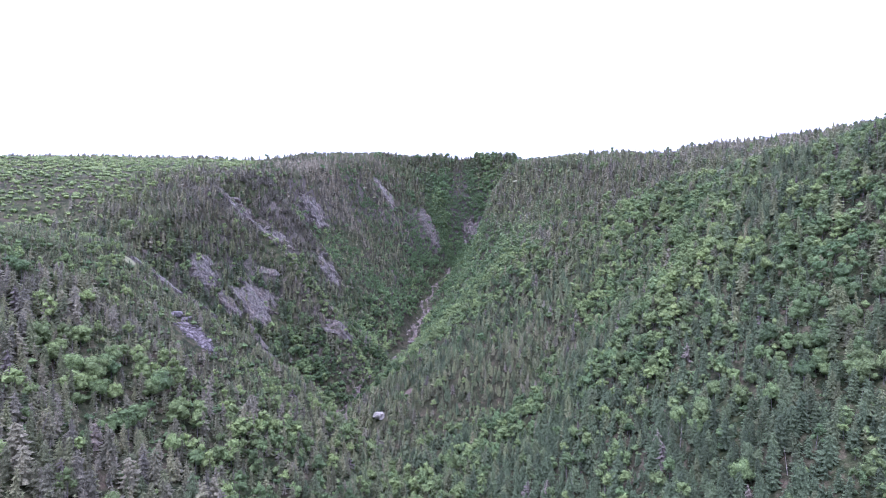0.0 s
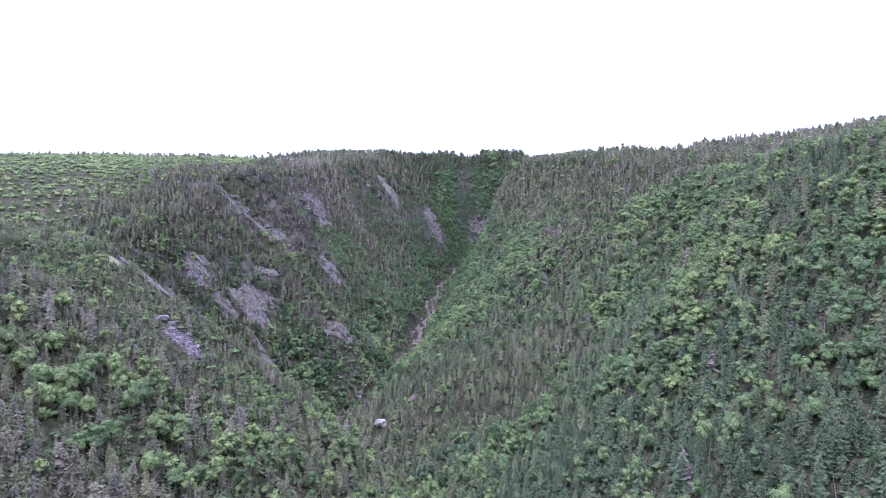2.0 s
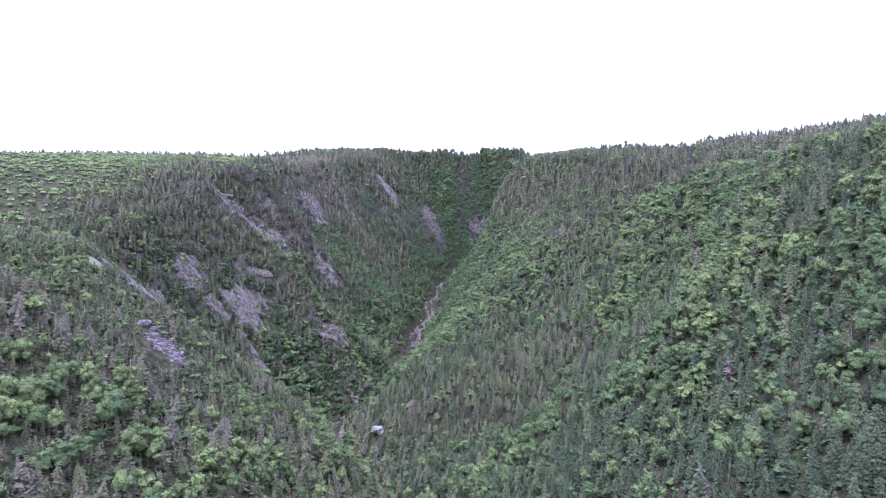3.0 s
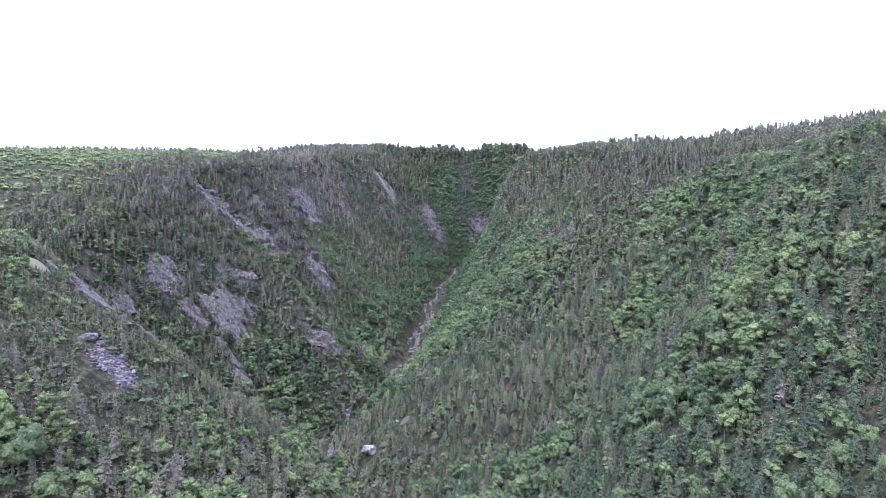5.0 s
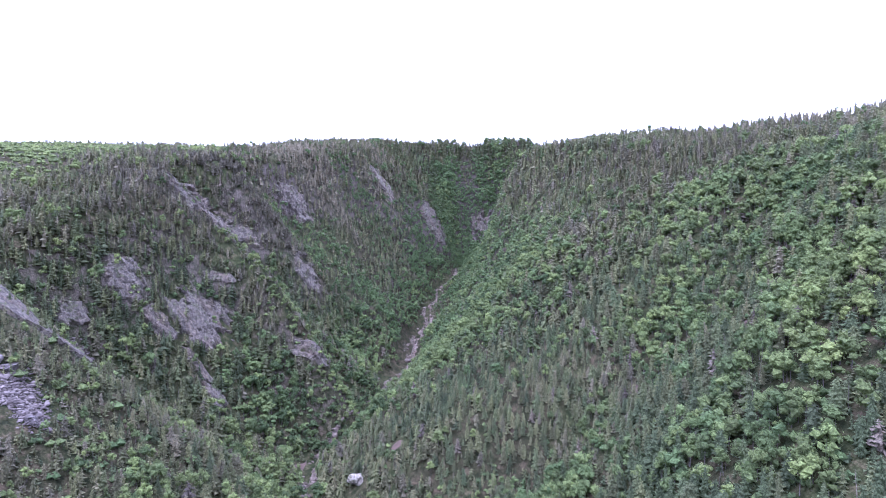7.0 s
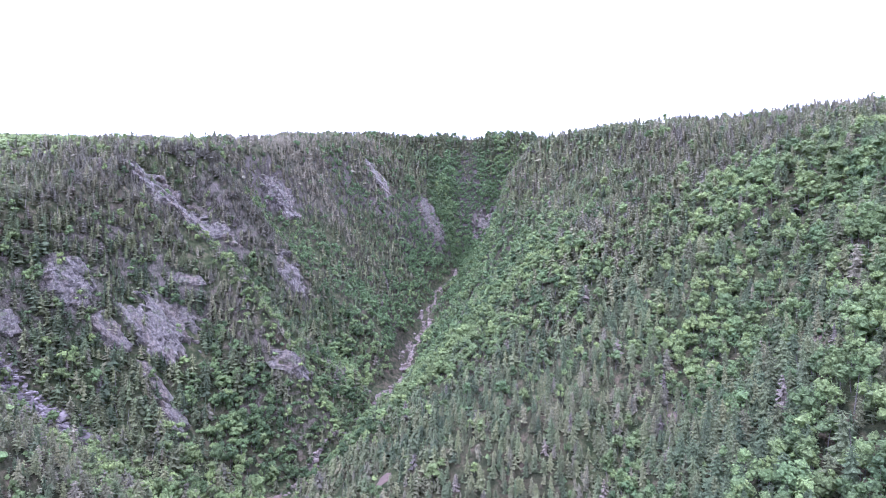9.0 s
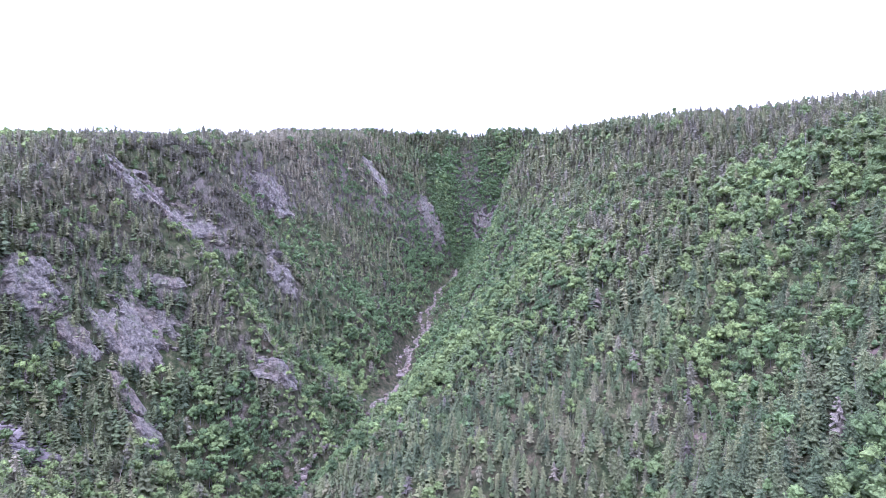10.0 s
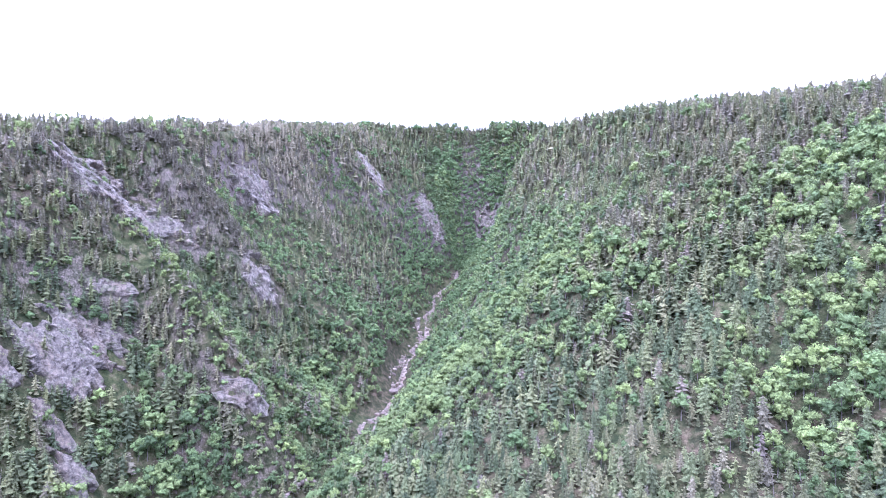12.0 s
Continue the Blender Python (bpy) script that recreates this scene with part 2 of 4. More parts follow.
def smooth_line(tab, soft=9):
    ys, xs, zs = (np.array(v, float) for v in zip(*tab))
    k = np.hanning(2 * soft + 1)
    k /= k.sum()
    return [np.convolve(np.pad(np.interp(Y_FINE, ys, v), soft, "edge"), k, "valid") for v in (xs, zs)]


LINES = [smooth_line(t, s) for t, s in ((LEFT_FAR, 20), (LEFT_RIM, 9), (LEFT_MID, 6), (LEFT_FOOT, 9), (STREAM, 9), (RIGHT_FOOT, 6),
                                         (RIGHT_MID, 6), (RIGHT_RIM, 9), (RIGHT_FAR, 20))]


LINES[4][0] = LINES[4][0] + smoothstep(255, 285, Y_FINE) * 2.4 * np.sin(Y_FINE / 8.5 + 1.2 * np.sin(Y_FINE / 23))      # bends


def stream_at(y):
    return np.interp(y, Y_FINE, LINES[4][0]), np.interp(y, Y_FINE, LINES[4][1])


# crests of the rock buttresses that stand out of the wall
RIDGES = [[(-106, 272, 80), (-80, 270, 62), (-67, 266, 52), (-51, 260, 32), (-41, 257, 12)],
          [(-100, 310, 96), (-79, 315, 75), (-67, 319, 58), (-60, 321, 46), (-50, 319, 33), (-38, 318, 15)],
          [(-94, 385, 104), (-76, 392, 86), (-60, 400, 66), (-46, 402, 48), (-34, 400, 30)]]


def buttresses(x, y, z):
    """Raises the ground to steep-sided ridges along the crests."""
    for crest in RIDGES:
        for (x0, y0, z0), (x1, y1, z1) in zip(crest, crest[1:]):
            dx, dy = x1 - x0, y1 - y0
            f = np.clip(((x - x0) * dx + (y - y0) * dy) / (dx * dx + dy * dy), 0, 1)
            d = np.hypot(x - x0 - f * dx, y - y0 - f * dy)
            z = np.maximum(z, z0 + f * (z1 - z0) - 1.7 * d + 0.5 * np.exp(-(d / 2.5) ** 2))
    return z


def height(x, y):
    """The ground's height."""
    x, y = np.broadcast_arrays(np.asarray(x, float), np.asarray(y, float))
    sx = np.interp(y, Y_FINE, LINES[4][0])
    off = np.clip((np.abs(x - sx) - 8) / 25, 0, 1)
    xs = x + off * (5.0 * fbm(y / 26 + 3.1, x / 120, 5, 3))          # gullies and buttresses
    X = [np.interp(y, Y_FINE, l[0]) for l in LINES]
    Z = [np.interp(y, Y_FINE, l[1]) for l in LINES]
    X = [X[0] - 2500] + X + [X[-1] + 400, X[-1] + 3000]
    Z = [Z[0] + 40] + Z + [Z[-1] + 82, Z[-1] + 82]
    z = np.array(Z[0])
    for k in range(len(X) - 1):
        f = np.clip((xs - X[k]) / (X[k + 1] - X[k]), 0, 1)
        z = np.where(xs >= X[k], Z[k] + (Z[k + 1] - Z[k]) * f, z)
    z = buttresses(xs, y, z)
    z = z + off * (1.4 + 2.2 * fbm(x / 30, y / 30, 9, 4) + 1.2 * fbm(x / 7, y / 7, 11, 2))
    return z


def mesh_object(name, verts, faces, mats, parent=None, mat_index=None, tone=None, smooth=False):
    me = bpy.data.meshes.new(name)
    verts, faces = np.asarray(verts, np.float32), np.asarray(faces, np.int32)
    n = faces.shape[1]
    me.vertices.add(len(verts))
    me.vertices.foreach_set("co", verts.ravel())
    me.loops.add(faces.size)
    me.loops.foreach_set("vertex_index", faces.ravel())
    me.polygons.add(len(faces))
    me.polygons.foreach_set("loop_start", np.arange(0, faces.size, n, dtype=np.int32))
    for m in mats:
        me.materials.append(m)
    if mat_index is not None:
        me.polygons.foreach_set("material_index", np.asarray(mat_index, np.int32))
    me.polygons.foreach_set("use_smooth", np.full(len(faces), smooth))
    if tone is not None:
        at = me.attributes.new("tone", "FLOAT", "POINT")
        at.data.foreach_set("value", np.asarray(tone, np.float32))
    me.update(calc_edges=True)
    ob = new(name, me)
    if parent:
        ob.parent = parent
    return ob


# ---------------------------------------------------------------- ground sheet
def spread(lo, hi, step, out, grow=1.25):
    core = list(np.arange(lo, hi + 0.1, step))
    s, left, right = step, [], []
    while core[-1] + sum(right) < out:
        s *= grow
        right.append(s)
    r = list(core[-1] + np.cumsum(right))
    l = list(core[0] - np.cumsum(right))[::-1]
    return np.array(l + core + r)


def build_ground():
    gx, gy = spread(-330, 360, 3.5, 4200), spread(0, 600, 3.3, 4200)
    X, Y = np.meshgrid(gx, gy)
    Z = height(X, np.clip(Y, -200, 700))
    n, m = X.shape
    idx = np.arange(n * m).reshape(n, m)
    f = np.stack([idx[:-1, :-1], idx[:-1, 1:], idx[1:, 1:], idx[1:, :-1]], -1).reshape(-1, 4)
    ob = mesh_object("ground", np.stack([X, Y, Z], -1).reshape(-1, 3), f, [M_GROUND], smooth=True)
    return tagged(ob, "mossy brown forest floor of a steep canyon", "ground", kind="structure")


build_ground()


# ---------------------------------------------------------------- trees: shapes
def spire(sides, h, low, top, reach):
    """A tapered stem: vertices and triangles."""
    V = [(rad * math.cos(2 * math.pi * k / sides), rad * math.sin(2 * math.pi * k / sides), z) for z, rad in ((0.0, low), (reach * h, top)) for k in range(sides)]
    if sides == 3:                                       # a slender stem ends in a point
        return V[:3] + [(0, 0, reach * h)], [(0, 1, 3), (1, 2, 3), (2, 0, 3)]
    F = []
    for k in range(sides):
        b = (k + 1) % sides
        F += [(k, b, b + sides), (k, b + sides, k + sides)]
    return V, F


def spruce_shape(rng, h, r, boughs, around, start=0.05, sides=3, width=0.34, body=0.5, fold=True):
    """A spire: a ragged dense inside, and boughs that stand out of it, each a folded blade."""
    V, F = spire(sides, h, 0.014 * h, 0.004 * h, 0.5)
    trunk = len(F)
    shape = rng.uniform(0.42, 0.68)
    bend = Vector((rng.uniform(-0.03, 0.03), rng.uniform(-0.03, 0.03), 0)) * h
    lop = rng.uniform(0, 6.28)

    def out(f, a):
        return r * max(0.0, 1 - f) ** shape * (1 + 0.2 * math.cos(a - lop))

    levels = (start, 0.45, 0.82) if around > 4 else (start, 0.6)
    o = len(V)
    for n, f in enumerate(levels):
        for k in range(around):
            a = 2 * math.pi * (k + 0.5 * n) / around
            q, fz = out(f, a) * body * rng.uniform(0.75, 1.2) * (0.8 if n == 0 else 1.0), f + rng.uniform(-0.05, 0.05)
            V.append((bend.x * f * f + q * math.cos(a), bend.y * f * f + q * math.sin(a), max(0.02, fz) * h))
    V.append((bend.x, bend.y, h))
    for n in range(len(levels)):
        for k in range(around):
            p, p1 = o + n * around + k, o + n * around + (k + 1) % around
            if n == len(levels) - 1:
                F.append((p, p1, len(V) - 1))
            else:
                F += [(p, p1, p + around), (p1, p1 + around, p + around)]
    for i in range(boughs):                              # boughs climb the stem in a loose spiral
        f = min(0.97, max(start, start + (0.97 - start) * (1 - (1 - (i + 0.5) / boughs) ** 1.2) + rng.uniform(-0.03, 0.03)))
        a = i * 2.39996 + rng.uniform(-0.45, 0.45)
        q = (out(f, a) + 0.02 * h) * rng.uniform(0.75, 1.2)
        c, d, w, fall = math.cos(a), math.sin(a), q * width * rng.uniform(0.75, 1.25), rng.uniform(-0.2, 0.4) * q
        m, zl = q * rng.uniform(0.5, 0.68), f * h - 0.6 * fall - 0.10 * q
        e = bend * f * f
        o = len(V)
        if not fold:
            w *= 1.5
            V += [(e.x, e.y, f * h + 0.30 * q), (e.x + q * c - w * d, e.y + q * d + w * c, f * h - fall - 0.08 * q), (e.x + q * c + w * d, e.y + q * d - w * c, f * h - fall + rng.uniform(-0.12, 0.12) * q)]
            F.append((o, o + 1, o + 2))
            continue
        V += [(e.x, e.y, f * h + 0.35 * q), (e.x + m * c - w * d, e.y + m * d + w * c, zl), (e.x + q * c, e.y + q * d, f * h - fall), (e.x + m * c + w * d, e.y + m * d - w * c, zl)]
        F += [(o, o + 1, o + 2), (o, o + 2, o + 3)]
    return np.array(V), np.array(F), trunk


def clump_mesh(level):
    """A unit clump: vertices and triangles."""
    bm = bmesh.new()
    if level:
        bmesh.ops.create_icosphere(bm, subdivisions=level, radius=1.0)
    else:
        ring = [bm.verts.new((math.cos(k * 1.5708), math.sin(k * 1.5708), 0)) for k in range(4)]
        up, down = bm.verts.new((0, 0, 1)), bm.verts.new((0, 0, -1))
        for k in range(4):
            bm.faces.new((ring[k], ring[(k + 1) % 4], up))
            bm.faces.new((ring[(k + 1) % 4], ring[k], down))
    bm.verts.index_update()
    data = [v.co.copy() for v in bm.verts], [tuple(v.index for v in f.verts) for f in bm.faces]
    bm.free()
    return data


CLUMPS = [clump_mesh(0), clump_mesh(1)]


def leafy_shape(rng, h, r, sprays, lobes=6, size=0.24, low=0.40, sides=3, level=1):
    """A rounded crown of uneven leaf clumps with loose sprays standing out of them."""
    V, F = spire(sides, h, 0.016 * h, 0.005 * h, 0.72)
    trunk = len(F)
    centres = []
    for i in range(lobes):
        a = i * 2.4 + rng.uniform(-0.5, 0.5)
        q = r * rng.uniform(0.28, 0.64) * (0.15 if i == 0 else 1)
        zc = h * (0.80 if i == 0 else rng.uniform(low, 0.78))
        centres.append((q * math.cos(a), q * math.sin(a), zc, r * rng.uniform(0.34, 0.56)))
    cv, cf = CLUMPS[level]
    for cx, cy, cz, rad in centres:
        o = len(V)
        spin = Matrix.Rotation(rng.uniform(0, 6.28), 3, Vector((rng.uniform(-1, 1), rng.uniform(-1, 1), rng.uniform(-1, 1) + 0.01)).normalized())
        V += [tuple(Vector((cx, cy, cz)) + spin @ v * rad * rng.uniform(0.6, 0.98)) for v in cv]
        F += [(o + i, o + j, o + k) for i, j, k in cf]
    for i in range(sprays):
        cx, cy, cz, rad = centres[i % lobes]
        d = Vector((rng.gauss(0, 1), rng.gauss(0, 1), rng.gauss(0.45, 0.9))).normalized()
        p = Vector((cx, cy, cz)) + d * rad * rng.uniform(0.82, 1.12)
        nrm = (d + Vector((rng.uniform(-0.35, 0.35), rng.uniform(-0.35, 0.35), rng.uniform(0.0, 0.5)))).normalized()
        t = Matrix.Rotation(rng.uniform(0, 6.28), 3, nrm) @ nrm.orthogonal().normalized()
        b = nrm.cross(t)
        s = r * size * rng.uniform(0.6, 1.3)
        o = len(V)
        V += [tuple(p + t * s * 0.9 - nrm * s * 0.3), tuple(p - t * s * 0.5 + b * s * 0.7), tuple(p - t * s * 0.45 - b * s * rng.uniform(0.5, 0.8) - nrm * s * 0.2)]
        F.append((o, o + 1, o + 2))
    return np.array(V), np.array(F), trunk


def snag_shape(rng, h, branches):
    V, F = [], []
    sides = 4
    for f, rad in ((0.0, 0.016), (1.0, 0.003)):
        for k in range(sides):
            a = 2 * math.pi * k / sides
            V.append((rad * math.cos(a), rad * math.sin(a), f * h))
    for k in range(sides):
        a, b = k, (k + 1) % sides
        F += [(a, b, b + sides), (a, b + sides, a + sides)]
    trunk = len(F)
    for i in range(branches):
        f = rng.uniform(0.25, 0.97)
        a = rng.uniform(0, 6.28)
        l = (1.15 - f) * rng.uniform(0.07, 0.17)
        c, s = math.cos(a), math.sin(a)
        z, w = f * h, 0.006
        o = len(V)
        e = z - l * rng.uniform(-0.1, 0.5)
        V += [(0, 0, z + w), (0, 0, z - w), (c * l, s * l, e), (-s * w, c * w, z), (s * w, -c * w, z)]
        F += [(o, o + 1, o + 2), (o + 3, o + 4, o + 2)]
    return np.array(V), np.array(F), trunk


# ---------------------------------------------------------------- rock faces
def wall_points(start, way, z, reach=110):
    """The first places along a level line at which the ground has risen to each z."""
    d = np.arange(0, reach, 0.5)
    h = np.maximum.accumulate(height(start[0] + way[0] * d, start[1] + way[1] * d)) + d * 1e-4
    at = np.interp(z, h, d)
    return start[0] + way[0] * at, start[1] + way[1] * at


def steps(a, b, seed):
    """Blocky relief: a random level for each block of jointed rock."""
    return lattice(np.floor(a), np.floor(b), seed)


FACES = []          # boxes kept clear of trees


def rock_face(a0, a1, z0, z1, head=False, cell=0.6, proud=1.6, seed=0, slant=0.0, mat=None, label="jointed mauve-grey rock face bare of trees"):
    """A bare face of jointed rock on a wall: from a0 to a1 along it (y, or x for the head wall), z0 to z1 up it."""
    na, nz = max(4, int((a1 - a0) / cell)), max(4, int((z1 - z0) / cell))
    A, Zs = np.linspace(a0, a1, na + 1), np.linspace(z0, z1, nz + 1)
    V = np.zeros((nz + 1, na + 1, 3))
    for j, a in enumerate(A):
        px, py = wall_points((a, 470), (0, 1), Zs) if head else wall_points((stream_at(a)[0], a), (-1, 0), Zs)
        V[:, j, 0], V[:, j, 1], V[:, j, 2] = px, py, Zs
    ga, gz = np.meshgrid(A, Zs)
    wa = ga + 0.5 * fbm(ga / 5, gz / 5, 70 + seed, 2) + 0.3 * gz
    wz = gz + 0.5 * fbm(ga / 6, gz / 4, 71 + seed, 2) + 0.35 * ga
    e = np.sqrt(((ga - (a0 + a1) / 2 - slant * (gz - (z0 + z1) / 2)) / ((a1 - a0) / 2 - 0.35 * abs(slant) * (z1 - z0) / 2)) ** 2 + ((gz - (z0 + z1) / 2) / ((z1 - z0) / 2)) ** 2)
    e = e + 0.6 * fbm(ga / 3.5, gz / 9, 72 + seed, 4) + 0.55 * fbm(ga / 1.8, gz / 2.6, 78 + seed, 3)
    cover = 1 - smoothstep(0.72, 1.0, e)
    rel = 0.9 * steps(wa / 3.6, wz / 7, seed + 1) + 0.7 * steps(wa / 1.7, wz / 3.6, seed + 2) + 0.6 * steps(wa / 0.9, wz / 1.6, seed + 3)
    d = -1.2 + cover * (1.2 + proud * 0.25 + rel * proud * 0.45)
    out = np.array((0.0, -1.0, 0.25)) if head else np.array((1.0, -0.25, 0.25))
    V += d[..., None] * out
    V[..., 0] += 0.15 * fbm(ga * 1.7, gz * 1.7, 75, 1)
    ob = new("rock_face")
    ob.location = V[0, na // 2]
    parts = max(1, round((a1 - a0) / 5.5))
    cuts = [round(k * na / parts) for k in range(parts + 1)]
    for k in range(parts):                       # upright joints part the face into slabs
        S = V[:, cuts[k]:cuts[k + 1] + 1].copy()
        S = S + out * (0.12 * lattice(np.array(k), np.array(seed), 9) - 0.05) - V[0, na // 2]
        idx = np.arange(S.shape[0] * S.shape[1]).reshape(S.shape[:2])
        f = np.stack([idx[:-1, :-1], idx[:-1, 1:], idx[1:, 1:], idx[1:, :-1]], -1).reshape(-1, 4)
        mesh_object("rock_slab", S.reshape(-1, 3), f, [mat or M_ROCK], ob)
    FACES.append((V[..., 0].min(), V[..., 0].max(), V[..., 1].min(), V[..., 1].max(), z0, z1, head))
    return tagged(ob, label, "rock face", "bare rock faces of the canyon walls")


rock_face(231, 253, 25, 49, cell=0.5, seed=1, slant=0.35, label="large pale mauve rock face streaked with debris")
rock_face(225, 231.5, 31, 43, cell=0.45, seed=2)
rock_face(219, 234, 44, 59, cell=0.5, seed=3, label="jutting mauve-grey rock buttress with sharp top")
rock_face(228, 232.5, 18, 31, cell=0.5, seed=4, proud=0.9, label="narrow pale chute of washed rock")
rock_face(224, 232, 8, 22, cell=0.5, seed=5, proud=1.8, label="rounded pale rock knob above the valley floor")
rock_face(270, 298, 65, 92, cell=0.6, seed=6, proud=2.6, slant=-0.55, label="tall mauve cliff below the wooded rim")
rock_face(289, 304, 59, 73, cell=0.6, seed=7, slant=-0.3, label="dark mauve cliff in a shaded gully")
rock_face(353, 378, 73, 97, cell=0.7, seed=8, proud=2.2, slant=-0.3, label="steep mauve cliff below the wooded rim")
rock_face(249, 255, 35, 43, cell=0.55, seed=10)
rock_face(253, 260, 46, 54, cell=0.55, seed=21, label="small bare rock among spruces")
rock_face(254, 262, 18, 28, cell=0.55, seed=11, label="low broken rock step among bushes")
rock_face(271, 279, 24, 35, cell=0.6, seed=22, label="small bare rock among bushes")
rock_face(306, 321, 38, 60, cell=0.6, seed=12, slant=0.3, label="bare grey rock rib on a ridge")
rock_face(472, 494, 92, 124, cell=0.9, seed=13, proud=2.5, slant=0.55, label="high mauve cliff near the canyon head")
rock_face(497, 512, 59, 97, cell=0.9, seed=14, proud=2.0, label="smooth mauve slab beside the canyon head")
rock_face(18, 40, 56, 90, head=True, cell=0.8, seed=15, proud=3.0, label="dark wet rock step in the head notch")
rock_face(153, 171, 39, 58, cell=0.45, seed=16, proud=1.2, slant=-0.25, label="grey rock edge of a wooded spur")
rock_face(203, 213, 38, 46, cell=0.5, seed=17)


# ---------------------------------------------------------------- stones, scree and the stream's bed
def stone_shape(rng, flat=0.7):
    bm = bmesh.new()
    bmesh.ops.create_icosphere(bm, subdivisions=1, radius=1.0)
    for v in bm.verts:
        v.co *= rng.uniform(0.75, 1.2)
        v.co.z *= flat
    for v in bm.verts:                       # a few broken flat sides
        v.co.x = max(-0.8, min(0.85, v.co.x))
        v.co.z = max(-0.5, v.co.z)
    bmesh.ops.triangulate(bm, faces=bm.faces)
    bm.verts.index_update()
    out = np.array([v.co[:] for v in bm.verts]), np.array([[v.index for v in f.verts] for f in bm.faces])
    bm.free()
    return out


PYR = random.Random(5)
STONES = [stone_shape(random.Random(90 + k), 0.55 + 0.1 * (k % 3)) for k in range(6)]


def stone_stuff(name, x, y, size, mat, label, category):
    V, F, o = [], [], 0
    z = height(x, y)
    pick = RNG.integers(0, len(STONES), len(x))
    for k, (v, f) in enumerate(STONES):
        i = np.nonzero(pick == k)[0]
        a = RNG.uniform(0, 6.283, len(i))
        c, n, s = np.cos(a)[:, None], np.sin(a)[:, None], size[i][:, None]
        P = np.stack([(v[None, :, 0] * c - v[None, :, 1] * n) * s * 1.2 + x[i][:, None], (v[None, :, 0] * n + v[None, :, 1] * c) * s + y[i][:, None],
                      v[None, :, 2] * s + z[i][:, None] + 0.15 * s], -1)
        V.append(P.reshape(-1, 3))
        F.append((f[None] + (np.arange(len(i)) * len(v))[:, None, None] + o).reshape(-1, 3))
        o += len(i) * len(v)
    return tagged(mesh_object(name, np.concatenate(V), np.concatenate(F), [mat]), label, category, kind="stuff")


RNG = np.random.default_rng(7)


def boulder(x, y, size, mat, label, seed, lift=0.0, squash=1.0):
    bm = bmesh.new()
    bmesh.ops.create_icosphere(bm, subdivisions=3, radius=1.0)
    o = Vector((seed * 3.7, seed * 1.3, 0))
    for v in bm.verts:
        v.co *= 1 + 0.75 * noise.noise(v.co * 1.1 + o) + 0.14 * noise.noise(v.co * 4 + o)
        v.co = Vector((v.co.x * 1.2, max(-0.9, v.co.y), max(-0.6, min(0.7, v.co.z)) * squash)) * size
    me = bpy.data.meshes.new("boulder")
    bm.to_mesh(me)
    bm.free()
    me.materials.append(mat)
    ob = new("boulder", me)
    ob.matrix_world = pose(x, y, float(height(x, y)) + 0.3 * size + lift, 0, 0, seed * 47)
    return tagged(ob, label, "boulder")


def build_stream():
    """A strip of washed bed along the stream line, a little below its banks."""
    ys = np.arange(196, 505, 1.5)
    V, cols = [], np.linspace(-1, 1, 9)
    for y in ys:
        sx, _ = stream_at(y)
        w = bed_width(y)
        for c in cols:
            x = sx + c * w
            V.append((x, y, float(height(x, y)) + 0.18 - 0.35 * abs(c) ** 3 + 0.12 * float(fbm(x / 1.5, y / 1.5, 81, 2))))
    n = len(cols)
    idx = np.arange(len(V)).reshape(-1, n)
    f = np.stack([idx[:-1, :-1], idx[:-1, 1:], idx[1:, 1:], idx[1:, :-1]], -1).reshape(-1, 4)
    return tagged(mesh_object("stream_bed", V, f, [M_STONE]), "stony reddish bed of a small canyon stream", "stream bed", kind="structure")


def bed_width(y):
    return 3.1 + 1.4 * float(fbm(np.array(y / 14.0), np.array(0.3), 83, 2)) + 2.2 * math.exp(-((y - 296) / 9) ** 2) - 2.6 * math.exp(-((y - 256) / 16) ** 2)


build_stream()
y_s = RNG.uniform(198, 500, 1700)
w_s = np.array([bed_width(v) for v in y_s])
x_s = stream_at(y_s)[0] + RNG.normal(0, 0.5, len(y_s)) * w_s
stone_stuff("stream_stones", x_s, y_s, RNG.lognormal(-0.9, 0.45, len(y_s)), M_PEBBLE, "pink and grey stones strewn along the stream", "stones")

t_s = RNG.uniform(0, 1, 1700)
x_s = -64.5 + 7.5 * t_s + RNG.normal(0, 1.1, 1700) * (0.8 + 0.5 * np.sin(t_s * 3)) + 1.2 * fbm(t_s * 5, t_s * 0, 19, 2)
y_s = 142 - 4.0 * t_s + RNG.normal(0, 1.9, 1700) * (1.1 - 0.5 * t_s)
stone_stuff("scree", x_s, y_s, RNG.lognormal(-1.75, 0.5, 1700), M_RUBBLE, "loose grey scree patch on a wooded spur", "scree")

t_s = RNG.uniform(0, 1, 1300)
x_s = -98 + 20 * t_s + RNG.normal(0, 1.2, 1300)
y_s = 203 + 3 * t_s + RNG.normal(0, 1.5, 1300)
stone_stuff("gully_scree", x_s, y_s, RNG.lognormal(-0.95, 0.45, 1300), M_RUBBLE, "reddish broken rock filling a steep gully", "scree")

